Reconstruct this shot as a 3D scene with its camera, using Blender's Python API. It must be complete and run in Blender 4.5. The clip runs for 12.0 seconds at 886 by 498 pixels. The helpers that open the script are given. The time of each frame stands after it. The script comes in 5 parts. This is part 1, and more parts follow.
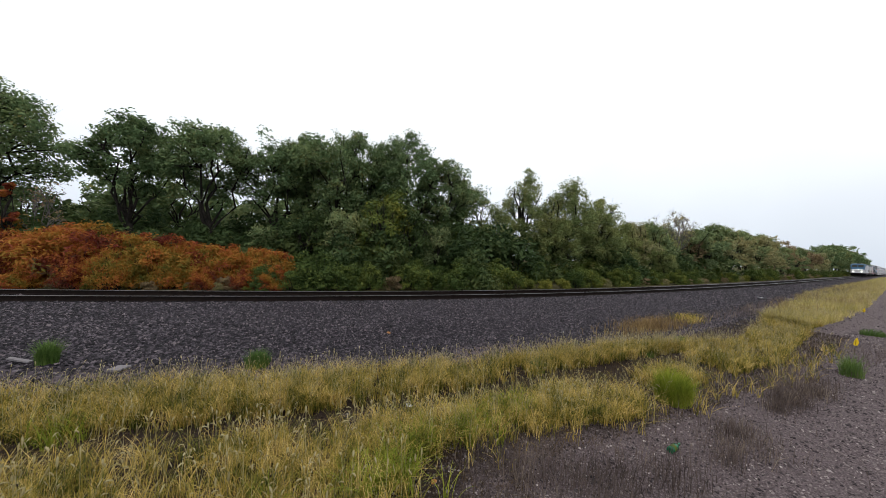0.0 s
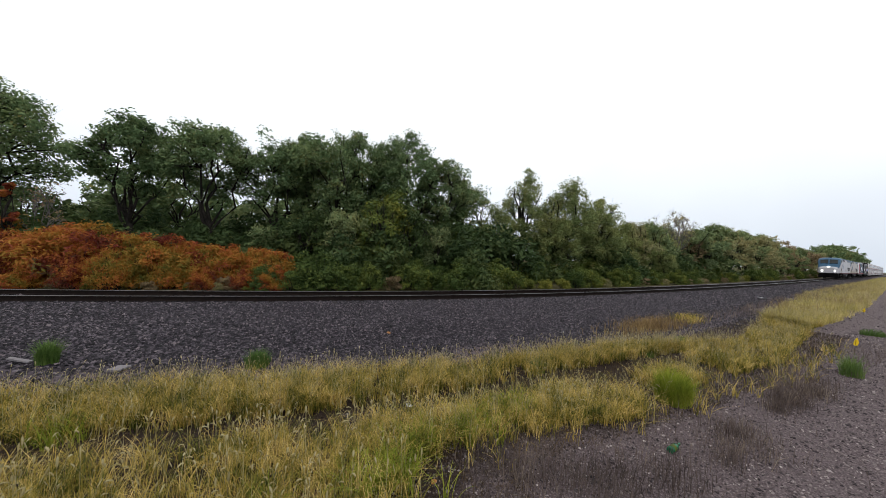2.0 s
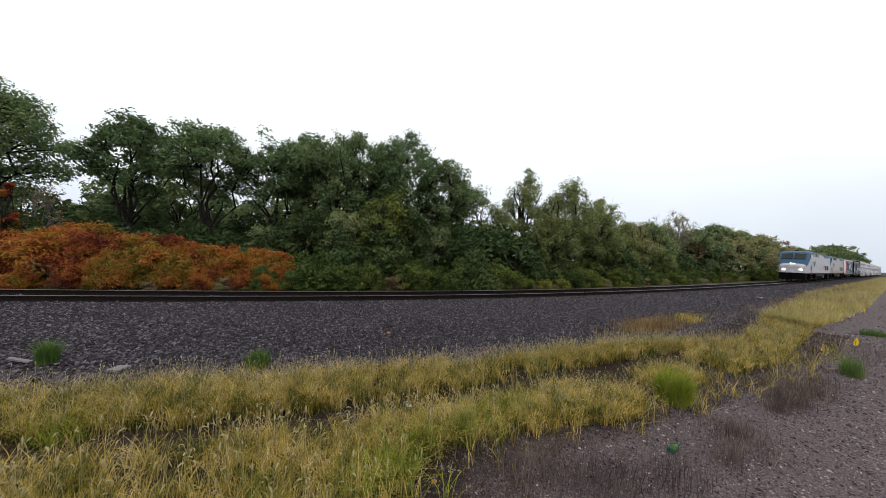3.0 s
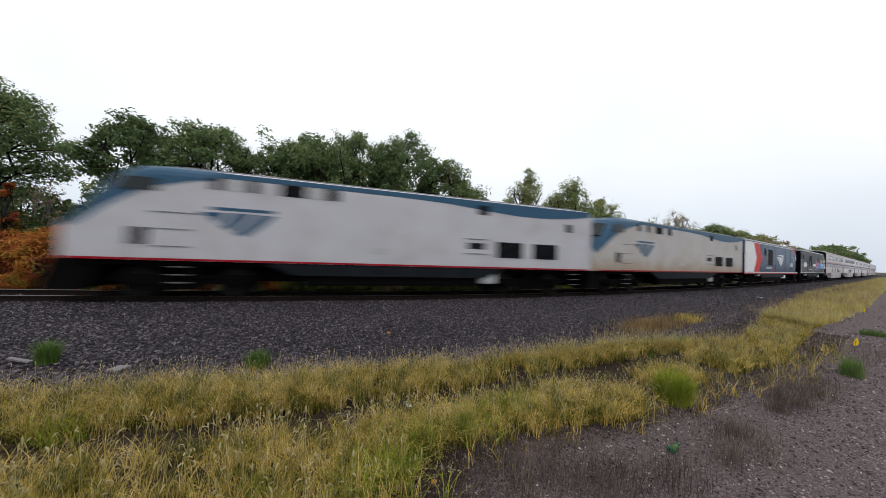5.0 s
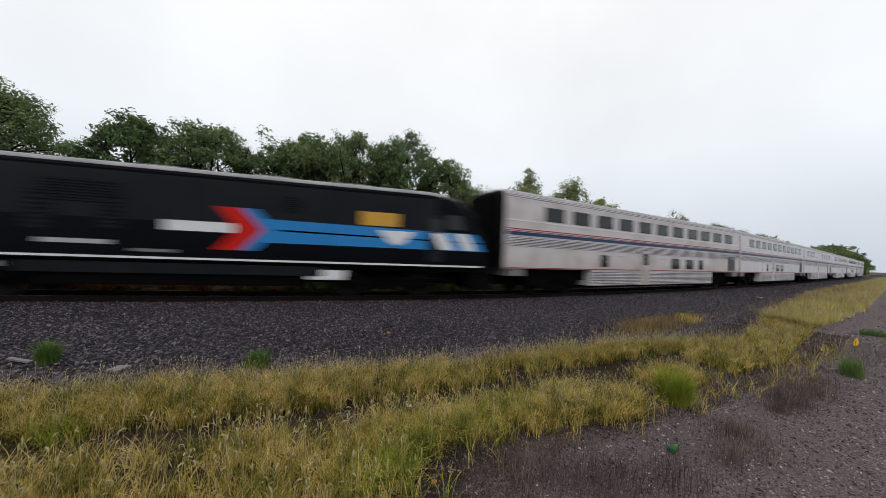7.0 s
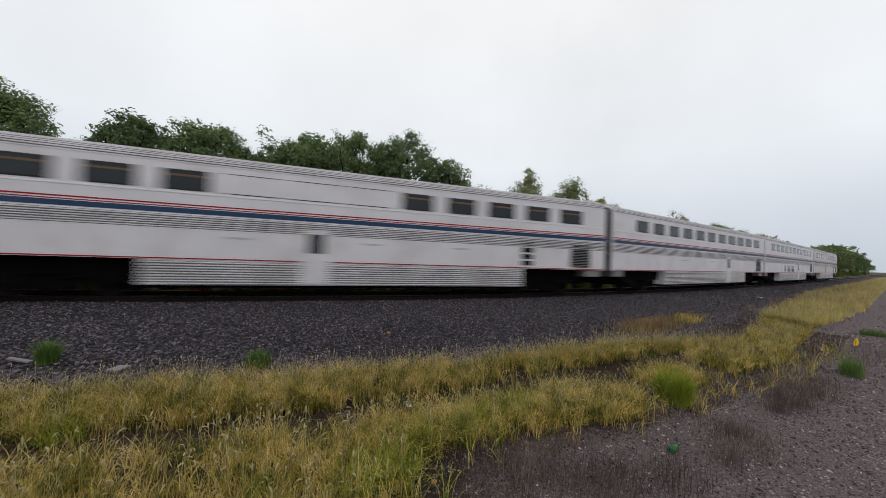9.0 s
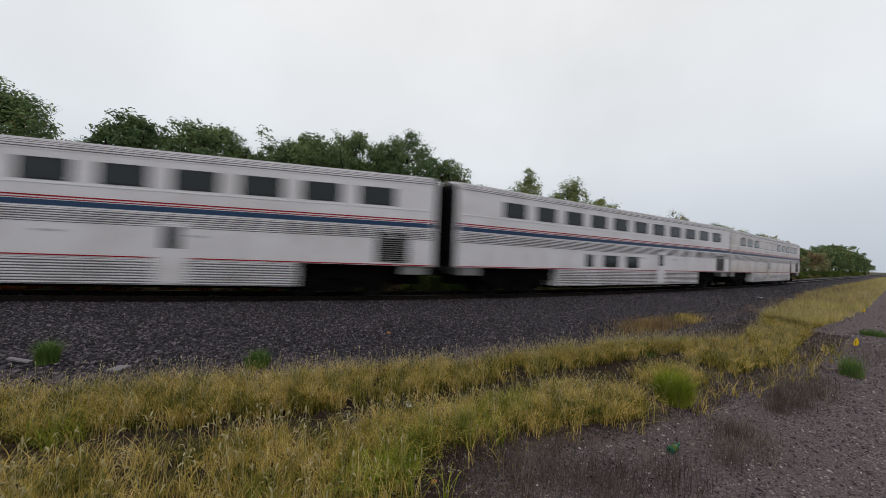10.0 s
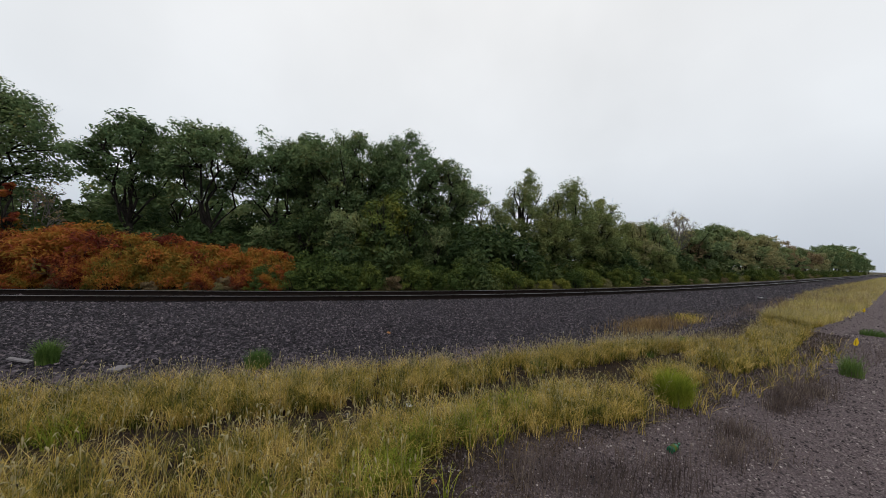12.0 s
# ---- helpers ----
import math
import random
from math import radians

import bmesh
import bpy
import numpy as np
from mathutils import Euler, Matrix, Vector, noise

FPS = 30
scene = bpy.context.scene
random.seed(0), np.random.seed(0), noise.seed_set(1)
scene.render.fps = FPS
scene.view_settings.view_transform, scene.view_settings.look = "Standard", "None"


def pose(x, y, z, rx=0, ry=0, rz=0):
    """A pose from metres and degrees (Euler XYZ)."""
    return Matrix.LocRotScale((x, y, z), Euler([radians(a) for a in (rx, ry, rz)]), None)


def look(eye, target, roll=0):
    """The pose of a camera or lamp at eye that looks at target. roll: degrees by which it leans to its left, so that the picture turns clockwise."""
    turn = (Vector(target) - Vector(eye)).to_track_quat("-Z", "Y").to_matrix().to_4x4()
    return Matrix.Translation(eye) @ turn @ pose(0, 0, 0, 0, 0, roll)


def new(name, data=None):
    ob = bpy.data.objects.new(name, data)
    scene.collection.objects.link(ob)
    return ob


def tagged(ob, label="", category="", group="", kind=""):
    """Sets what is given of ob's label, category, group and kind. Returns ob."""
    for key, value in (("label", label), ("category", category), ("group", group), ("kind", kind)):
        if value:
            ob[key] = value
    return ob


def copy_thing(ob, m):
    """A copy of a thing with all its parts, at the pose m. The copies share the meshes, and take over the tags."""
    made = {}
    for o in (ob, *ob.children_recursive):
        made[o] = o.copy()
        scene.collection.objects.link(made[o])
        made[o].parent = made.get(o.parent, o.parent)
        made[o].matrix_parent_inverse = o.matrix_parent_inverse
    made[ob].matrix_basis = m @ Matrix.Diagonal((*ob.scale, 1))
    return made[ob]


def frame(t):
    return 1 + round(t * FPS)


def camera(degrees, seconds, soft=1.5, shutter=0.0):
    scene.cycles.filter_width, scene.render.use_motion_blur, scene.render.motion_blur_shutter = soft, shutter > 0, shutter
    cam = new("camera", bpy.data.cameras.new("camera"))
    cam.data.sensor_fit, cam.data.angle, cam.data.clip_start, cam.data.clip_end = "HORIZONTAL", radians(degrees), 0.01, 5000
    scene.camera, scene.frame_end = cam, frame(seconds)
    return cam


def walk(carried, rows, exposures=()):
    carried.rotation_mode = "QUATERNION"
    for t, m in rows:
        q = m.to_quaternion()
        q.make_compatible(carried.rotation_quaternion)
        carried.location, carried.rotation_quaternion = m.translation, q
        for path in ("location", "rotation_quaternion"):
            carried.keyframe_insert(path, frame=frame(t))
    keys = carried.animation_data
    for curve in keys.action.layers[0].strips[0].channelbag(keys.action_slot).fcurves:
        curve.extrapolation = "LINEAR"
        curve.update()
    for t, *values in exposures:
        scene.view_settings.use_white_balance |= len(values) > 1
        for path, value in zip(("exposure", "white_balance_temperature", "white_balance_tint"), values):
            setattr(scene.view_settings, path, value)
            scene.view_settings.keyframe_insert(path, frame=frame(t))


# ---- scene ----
# ---- the camera, standing still beside the line ----
EYE_Z = 2.035
YAW, TILT, ROLL = 0.353, 0.020, 2.26
cam = camera(111.2, 12.0, soft=0.85, shutter=0.5)
EYE = Vector((0.0, 0.0, EYE_Z))
AIM = EYE + 10 * Vector((math.sin(YAW) * math.cos(TILT), math.cos(YAW) * math.cos(TILT), math.sin(TILT)))
walk(cam, [(0, look(EYE, AIM, ROLL)), (12.0, look(EYE, AIM, ROLL))],
     exposures=[(0, -0.12), (3.2, -0.12), (5.0, -0.19), (6.5, -0.34), (9.0, -0.47), (9.5, -0.53), (10.0, -0.58), (11.0, -0.59), (12.0, -0.54)])

# ---- overcast sky and a weak, very soft sun ----
SUN_HEIGHT, SUN_TURN = radians(48), radians(200)


def make_sky():
    world = bpy.data.worlds.new("overcast_sky")
    scene.world = world
    world.use_nodes = True
    nt = world.node_tree
    nt.nodes.clear()
    out = nt.nodes.new("ShaderNodeOutputWorld")
    sky = nt.nodes.new("ShaderNodeTexSky")
    sky.sky_type, sky.sun_disc = "NISHITA", False
    sky.sun_elevation, sky.sun_rotation = SUN_HEIGHT, SUN_TURN
    b_sky = nt.nodes.new("ShaderNodeBackground")
    b_sky.inputs[1].default_value = 0.05
    nt.links.new(sky.outputs[0], b_sky.inputs[0])
    # cloud deck: bright overhead, a little greyer and bluer towards the horizon
    co = nt.nodes.new("ShaderNodeTexCoord")
    sep = nt.nodes.new("ShaderNodeSeparateXYZ")
    nt.links.new(co.outputs["Generated"], sep.inputs[0])
    ramp = nt.nodes.new("ShaderNodeValToRGB")
    ramp.color_ramp.elements[0].position, ramp.color_ramp.elements[0].color = 0.0, (0.60, 0.66, 0.75, 1)
    ramp.color_ramp.elements[1].position, ramp.color_ramp.elements[1].color = 0.75, (1.0, 1.0, 1.0, 1)
    e = ramp.color_ramp.elements.new(0.28)
    e.color = (0.89, 0.93, 0.975, 1)
    nt.links.new(sep.outputs["Z"], ramp.inputs[0])
    cloud = nt.nodes.new("ShaderNodeTexNoise")
    cloud.inputs["Scale"].default_value, cloud.inputs["Detail"].default_value = 2.2, 4
    nt.links.new(co.outputs["Generated"], cloud.inputs["Vector"])
    soft = nt.nodes.new("ShaderNodeMapRange")
    soft.inputs["From Min"].default_value, soft.inputs["From Max"].default_value = 0.3, 0.7
    soft.inputs["To Min"].default_value, soft.inputs["To Max"].default_value = 0.93, 1.04
    nt.links.new(cloud.outputs[0], soft.inputs[0])
    mul = nt.nodes.new("ShaderNodeVectorMath")
    mul.operation = "MULTIPLY"
    nt.links.new(ramp.outputs[0], mul.inputs[0])
    nt.links.new(soft.outputs[0], mul.inputs[1])
    b_cloud = nt.nodes.new("ShaderNodeBackground")
    b_cloud.inputs[1].default_value = 1.38
    nt.links.new(mul.outputs[0], b_cloud.inputs[0])
    mix = nt.nodes.new("ShaderNodeMixShader")
    mix.inputs[0].default_value = 0.93
    nt.links.new(b_sky.outputs[0], mix.inputs[1])
    nt.links.new(b_cloud.outputs[0], mix.inputs[2])
    nt.links.new(mix.outputs[0], out.inputs[0])
    sun = new("sun", bpy.data.lights.new("sun", "SUN"))
    sun.data.energy, sun.data.angle, sun.data.color = 0.5, radians(25), (1.0, 0.97, 0.93)
    sun.rotation_euler = Euler((math.pi / 2 - SUN_HEIGHT, 0, math.pi - SUN_TURN))


make_sky()


# ---- materials ----
def surface(name, dark, light, scale=3.0, rough=0.7, metal=0.0, bump=0.0, fine=40.0, island=0.0, piece=0.0, coat=0.0, dirt=None, gloss=0.3, span=None, sill=None, stops=()):
    """A procedural paint, metal, earth or leaf: two scales of noise between two colours, with relief."""
    m = bpy.data.materials.new(name)
    m.use_nodes = True
    nt = m.node_tree
    b = nt.nodes["Principled BSDF"]
    co = nt.nodes.new("ShaderNodeTexCoord")
    n1, n2 = nt.nodes.new("ShaderNodeTexNoise"), nt.nodes.new("ShaderNodeTexNoise")
    for n, s in ((n1, scale), (n2, fine)):
        n.inputs["Scale"].default_value, n.inputs["Detail"].default_value = s, 5
        nt.links.new(co.outputs["Object"], n.inputs["Vector"])
    add = nt.nodes.new("ShaderNodeMix")
    add.data_type = "FLOAT"
    add.inputs[0].default_value = 0.4
    nt.links.new(n1.outputs[0], add.inputs[2])
    nt.links.new(n2.outputs[0], add.inputs[3])
    value = add.outputs[0]
    for amount, kind in ((island, "island"), (piece, "piece")):
        if amount:
            src = nt.nodes.new("ShaderNodeNewGeometry" if kind == "island" else "ShaderNodeObjectInfo")
            mx = nt.nodes.new("ShaderNodeMix")
            mx.data_type = "FLOAT"
            mx.inputs[0].default_value = amount
            nt.links.new(value, mx.inputs[2])
            nt.links.new(src.outputs["Random Per Island" if kind == "island" else "Random"], mx.inputs[3])
            value = mx.outputs[0]
    ramp = nt.nodes.new("ShaderNodeValToRGB")
    lo, hi = span or ((0.08, 0.92) if island or piece else (0.33, 0.67))
    ramp.color_ramp.elements[0].position, ramp.color_ramp.elements[0].color = lo, (*dark, 1)
    ramp.color_ramp.elements[1].position, ramp.color_ramp.elements[1].color = hi, (*light, 1)
    for p, c in stops:
        ramp.color_ramp.elements.new(p).color = (*c, 1)
    nt.links.new(value, ramp.inputs[0])
    colour = ramp.outputs[0]
    if dirt:
        n3 = nt.nodes.new("ShaderNodeTexNoise")
        n3.inputs["Scale"].default_value, n3.inputs["Detail"].default_value = 0.9, 6
        nt.links.new(co.outputs["Object"], n3.inputs["Vector"])
        r3 = nt.nodes.new("ShaderNodeMapRange")
        r3.inputs["From Min"].default_value, r3.inputs["From Max"].default_value = 0.45, 0.75
        r3.inputs["To Max"].default_value = dirt[3]
        nt.links.new(n3.outputs[0], r3.inputs[0])
        mx = nt.nodes.new("ShaderNodeMix")
        mx.data_type = "RGBA"
        nt.links.new(r3.outputs[0], mx.inputs[0])
        nt.links.new(colour, mx.inputs[6])
        mx.inputs[7].default_value = (*dirt[:3], 1)
        colour = mx.outputs[2]
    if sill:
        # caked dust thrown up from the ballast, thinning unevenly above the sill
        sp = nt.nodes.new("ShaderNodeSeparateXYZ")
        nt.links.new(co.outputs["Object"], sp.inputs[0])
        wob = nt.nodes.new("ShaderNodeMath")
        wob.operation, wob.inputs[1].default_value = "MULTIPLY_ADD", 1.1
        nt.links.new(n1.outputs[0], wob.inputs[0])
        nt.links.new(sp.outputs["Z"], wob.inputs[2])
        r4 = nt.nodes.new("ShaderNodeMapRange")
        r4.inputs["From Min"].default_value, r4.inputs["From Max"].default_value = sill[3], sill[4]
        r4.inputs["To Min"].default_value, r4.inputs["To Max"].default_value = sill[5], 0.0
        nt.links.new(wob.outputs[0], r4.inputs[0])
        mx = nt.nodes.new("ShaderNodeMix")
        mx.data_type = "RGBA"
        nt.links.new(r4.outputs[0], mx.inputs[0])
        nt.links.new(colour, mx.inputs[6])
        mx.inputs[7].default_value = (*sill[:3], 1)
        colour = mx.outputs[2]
    nt.links.new(colour, b.inputs["Base Color"])
    b.inputs["Roughness"].default_value, b.inputs["Metallic"].default_value = rough, metal
    b.inputs["Coat Weight"].default_value, b.inputs["Specular IOR Level"].default_value = coat, gloss
    if bump:
        bp = nt.nodes.new("ShaderNodeBump")
        bp.inputs["Strength"].default_value, bp.inputs["Distance"].default_value = bump, 0.03
        nt.links.new(n2.outputs[0], bp.inputs["Height"])
        nt.links.new(bp.outputs[0], b.inputs["Normal"])
    return m


def leafy(name, stops, scale=0.6, speckle=0.45, glow_through=0.32, plant=0.18):
    """Leaves: colour by leaf and by clump, with some light let through."""
    m = bpy.data.materials.new(name)
    m.use_nodes = True
    nt = m.node_tree
    b = nt.nodes["Principled BSDF"]
    co, n1 = nt.nodes.new("ShaderNodeTexCoord"), nt.nodes.new("ShaderNodeTexNoise")
    n1.inputs["Scale"].default_value, n1.inputs["Detail"].default_value = scale, 3
    nt.links.new(co.outputs["Object"], n1.inputs["Vector"])
    wide = nt.nodes.new("ShaderNodeMapRange")
    wide.inputs["From Min"].default_value, wide.inputs["From Max"].default_value = 0.3, 0.7
    nt.links.new(n1.outputs[0], wide.inputs[0])
    g = nt.nodes.new("ShaderNodeNewGeometry")
    mx = nt.nodes.new("ShaderNodeMix")
    mx.data_type = "FLOAT"
    mx.inputs[0].default_value = speckle
    nt.links.new(wide.outputs[0], mx.inputs[2])
    nt.links.new(g.outputs["Random Per Island"], mx.inputs[3])
    info, own = nt.nodes.new("ShaderNodeObjectInfo"), nt.nodes.new("ShaderNodeMix")
    own.data_type, own.inputs[0].default_value = "FLOAT", plant
    nt.links.new(mx.outputs[0], own.inputs[2])
    nt.links.new(info.outputs["Random"], own.inputs[3])
    ramp = nt.nodes.new("ShaderNodeValToRGB")
    els = ramp.color_ramp.elements
    els[0].position, els[0].color = stops[0][0], (*stops[0][1], 1)
    els[1].position, els[1].color = stops[-1][0], (*stops[-1][1], 1)
    for p, c in stops[1:-1]:
        els.new(p).color = (*c, 1)
    nt.links.new(own.outputs[0], ramp.inputs[0])
    nt.links.new(ramp.outputs[0], b.inputs["Base Color"])
    b.inputs["Roughness"].default_value, b.inputs["Specular IOR Level"].default_value = 0.7, 0.12
    tr = nt.nodes.new("ShaderNodeBsdfTranslucent")
    nt.links.new(ramp.outputs[0], tr.inputs[0])
    ms = nt.nodes.new("ShaderNodeMixShader")
    ms.inputs[0].default_value = glow_through
    nt.links.new(b.outputs[0], ms.inputs[1])
    nt.links.new(tr.outputs[0], ms.inputs[2])
    nt.links.new(ms.outputs[0], nt.nodes["Material Output"].inputs[0])
    return m


def glow(name, colour, strength):
    m = bpy.data.materials.new(name)
    m.use_nodes = True
    b = m.node_tree.nodes["Principled BSDF"]
    b.inputs["Emission Color"].default_value, b.inputs["Emission Strength"].default_value = (*colour, 1), strength
    return m


OAK = leafy("oak_leaves", [(0.1, (0.072, 0.128, 0.060)), (0.45, (0.138, 0.205, 0.090)), (0.78, (0.220, 0.268, 0.108)), (0.97, (0.36, 0.25, 0.08))])
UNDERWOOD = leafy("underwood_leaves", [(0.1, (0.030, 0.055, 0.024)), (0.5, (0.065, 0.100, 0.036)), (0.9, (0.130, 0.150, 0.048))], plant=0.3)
LOCUST = leafy("locust_leaves", [(0.1, (0.130, 0.175, 0.070)), (0.5, (0.235, 0.280, 0.105)), (0.9, (0.39, 0.36, 0.13))], glow_through=0.45)
SHRUB = leafy("shrub_leaves", [(0.1, (0.034, 0.062, 0.020)), (0.45, (0.076, 0.115, 0.032)), (0.72, (0.165, 0.195, 0.042)), (0.95, (0.34, 0.31, 0.055))], 0.45, 0.4, plant=0.3)
SUMAC = leafy("sumac_leaves", [(0.08, (0.10, 0.12, 0.028)), (0.26, (0.25, 0.18, 0.034)), (0.42, (0.40, 0.185, 0.036)), (0.55, (0.38, 0.118, 0.034)), (0.68, (0.18, 0.036, 0.026)), (0.80, (0.10, 0.050, 0.028)), (0.92, (0.28, 0.26, 0.045))], 0.9, 0.26, plant=0.36)
# OCHRE, RUSSET and PALE are lightened to stand in for distance haze
OCHRE = leafy("ochre_leaves", [(0.1, (0.18, 0.20, 0.10)), (0.5, (0.33, 0.315, 0.155)), (0.9, (0.47, 0.38, 0.18))], glow_through=0.48)
LIMELEAF = leafy("yellow_green_leaves", [(0.1, (0.09, 0.12, 0.030)), (0.5, (0.19, 0.21, 0.045)), (0.9, (0.34, 0.30, 0.06))], glow_through=0.42, plant=0.3)
RUSSET = leafy("russet_leaves", [(0.1, (0.19, 0.135, 0.09)), (0.5, (0.31, 0.235, 0.135)), (0.9, (0.39, 0.31, 0.155))], glow_through=0.48)
PALE = leafy("haze_paled_green_leaves", [(0.1, (0.125, 0.175, 0.085)), (0.5, (0.225, 0.285, 0.130)), (0.9, (0.37, 0.36, 0.16))], glow_through=0.48)
GRASS = leafy("tall_grass", [(0.12, (0.034, 0.054, 0.011)), (0.32, (0.120, 0.132, 0.023)), (0.50, (0.36, 0.285, 0.058)), (0.66, (0.60, 0.43, 0.118)), (0.82, (0.84, 0.66, 0.28)), (0.92, (0.19, 0.110, 0.058))], 4.0, 0.45, plant=0.0)
STRAW = leafy("yellowed_verge_grass", [(0.10, (0.14, 0.15, 0.045)), (0.35, (0.36, 0.31, 0.085)), (0.60, (0.60, 0.49, 0.170)), (0.85, (0.78, 0.65, 0.33)), (0.96, (0.34, 0.25, 0.15))], 1.6, 0.5, plant=0.0, glow_through=0.4)
TAN = leafy("tan_dry_weed", [(0.2, (0.13, 0.085, 0.045)), (0.5, (0.30, 0.20, 0.09)), (0.85, (0.46, 0.34, 0.15))], 2.0)
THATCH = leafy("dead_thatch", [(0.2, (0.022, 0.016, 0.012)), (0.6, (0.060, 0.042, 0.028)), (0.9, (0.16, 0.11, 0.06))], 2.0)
WEED = leafy("green_weed", [(0.2, (0.06, 0.11, 0.03)), (0.5, (0.11, 0.19, 0.045)), (0.85, (0.20, 0.27, 0.07))], 2.0)
LIME = leafy("yellow_green_weed", [(0.2, (0.11, 0.155, 0.018)), (0.5, (0.25, 0.30, 0.034)), (0.85, (0.40, 0.41, 0.06))], 2.0)
# coach steel again, darkened to stand in for shade between flutes and ribs
GROOVESHADE = surface("shaded_steel_web", (0.085, 0.080, 0.082), (0.15, 0.14, 0.143), 1.5, 0.6, 0.1)
STALK = leafy("dead_stalks", [(0.2, (0.060, 0.046, 0.044)), (0.6, (0.17, 0.130, 0.112)), (0.9, (0.36, 0.29, 0.22))], 2.0)
SEED = leafy("seed_heads", [(0.1, (0.25, 0.21, 0.10)), (0.55, (0.43, 0.37, 0.19)), (0.95, (0.60, 0.54, 0.34))], 2.0)
BARK = surface("bark", (0.010, 0.009, 0.008), (0.040, 0.034, 0.030), 4, 0.9, bump=0.6, fine=25, gloss=0.1)
GREYBARK = surface("grey_bark", (0.10, 0.09, 0.085), (0.20, 0.18, 0.17), 4, 0.9, bump=0.4)
STONE = surface("ballast_stone", (0.003, 0.003, 0.005), (0.29, 0.245, 0.265), 5, 0.62, island=0.92, span=(0.08, 0.985), gloss=0.30, stops=((0.42, (0.020, 0.017, 0.023)), (0.66, (0.058, 0.048, 0.061)), (0.86, (0.120, 0.100, 0.117)), (0.95, (0.17, 0.140, 0.150))))
PEBBLE = surface("gravel_pebbles", (0.030, 0.025, 0.028), (0.62, 0.56, 0.54), 5, 0.8, island=0.92, span=(0.08, 0.985), gloss=0.15, stops=((0.45, (0.085, 0.068, 0.072)), (0.78, (0.20, 0.168, 0.168)), (0.93, (0.34, 0.29, 0.28))))
RAILSIDE = surface("rusty_rail", (0.007, 0.005, 0.005), (0.018, 0.012, 0.010), 6, 0.85, 0.0, 0.2, gloss=0.1)
RAILTOP = surface("polished_rail_top", (0.16, 0.16, 0.165), (0.26, 0.26, 0.265), 8, 0.32, 1.0)
SLEEPER = surface("creosoted_wood", (0.012, 0.010, 0.010), (0.040, 0.033, 0.030), 5, 0.9, bump=0.5, piece=0.4)
SILVER = surface("silver_paint", (0.61, 0.585, 0.610), (0.71, 0.685, 0.710), 0.8, 0.42, 0.1, dirt=(0.40, 0.345, 0.32, 0.4))
LOCOSILVER = surface("silver_locomotive_paint", (0.45, 0.445, 0.475), (0.54, 0.535, 0.565), 0.8, 0.42, 0.1, dirt=(0.34, 0.30, 0.29, 0.45))
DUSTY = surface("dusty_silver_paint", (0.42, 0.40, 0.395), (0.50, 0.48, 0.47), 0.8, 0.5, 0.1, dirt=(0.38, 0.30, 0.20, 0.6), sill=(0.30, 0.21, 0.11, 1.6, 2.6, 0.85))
COACHDUST = surface("dusty_coach_paint", (0.55, 0.515, 0.52), (0.65, 0.61, 0.615), 0.5, 0.5, 0.1, dirt=(0.36, 0.29, 0.23, 0.7), sill=(0.34, 0.26, 0.19, 1.6, 2.5, 0.4))
STEEL = surface("fluted_stainless_steel", (0.60, 0.575, 0.595), (0.72, 0.695, 0.715), 1.5, 0.42, 0.2, dirt=(0.29, 0.245, 0.21, 0.45))
ROOFGREY = surface("grey_roof", (0.20, 0.20, 0.21), (0.34, 0.34, 0.35), 1.5, 0.5, 0.2, dirt=(0.08, 0.08, 0.08, 0.5))
DEEPBLUE = surface("deep_blue_paint", (0.001, 0.024, 0.078), (0.0015, 0.032, 0.098), 0.8, 0.25, 0.0, gloss=0.07)
TEALBLUE = surface("steel_blue_paint", (0.016, 0.070, 0.135), (0.028, 0.092, 0.165), 1.0, 0.45, gloss=0.3)
STRIPEBLUE = surface("stripe_blue", (0.009, 0.034, 0.088), (0.015, 0.048, 0.110), 1.0, 0.45)
SKYBLUE = surface("bright_blue_paint", (0.010, 0.180, 0.480), (0.015, 0.220, 0.560), 1.0, 0.35)
RED = surface("red_paint", (0.24, 0.004, 0.012), (0.32, 0.007, 0.018), 1.0, 0.4, gloss=0.12)
CHEVRON = surface("chevron_red_paint", (0.50, 0.012, 0.008), (0.60, 0.018, 0.012), 1.0, 0.4, gloss=0.10)
WHITE = surface("white_paint", (0.66, 0.66, 0.67), (0.78, 0.78, 0.79), 1.0, 0.4)
GOLD = surface("gold_paint", (0.50, 0.27, 0.03), (0.62, 0.35, 0.05), 2.0, 0.4)
BLACK = surface("black_paint", (0.0015, 0.0015, 0.003), (0.003, 0.004, 0.007), 0.8, 0.25, gloss=0.07)
CHARCOAL = surface("charcoal_paint", (0.006, 0.008, 0.011), (0.012, 0.015, 0.019), 0.8, 0.38, gloss=0.10)
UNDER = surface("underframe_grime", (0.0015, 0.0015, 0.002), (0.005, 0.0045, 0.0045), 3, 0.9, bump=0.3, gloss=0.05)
TANKGREY = surface("tank_grey", (0.006, 0.008, 0.010), (0.012, 0.015, 0.019), 1.5, 0.6, gloss=0.10)
WHEELSTEEL = surface("wheel_steel", (0.005, 0.005, 0.005), (0.016, 0.014, 0.013), 4, 0.65, 0.0, gloss=0.12)
GRILLE = surface("dark_grille", (0.003, 0.003, 0.004), (0.008, 0.008, 0.009), 6, 0.6, gloss=0.10)
RUBBER = surface("black_rubber", (0.012, 0.012, 0.013), (0.022, 0.022, 0.024), 4, 0.8)
PALEGREY = surface("pale_grey_paint", (0.36, 0.36, 0.37), (0.46, 0.46, 0.47), 1.0, 0.5)
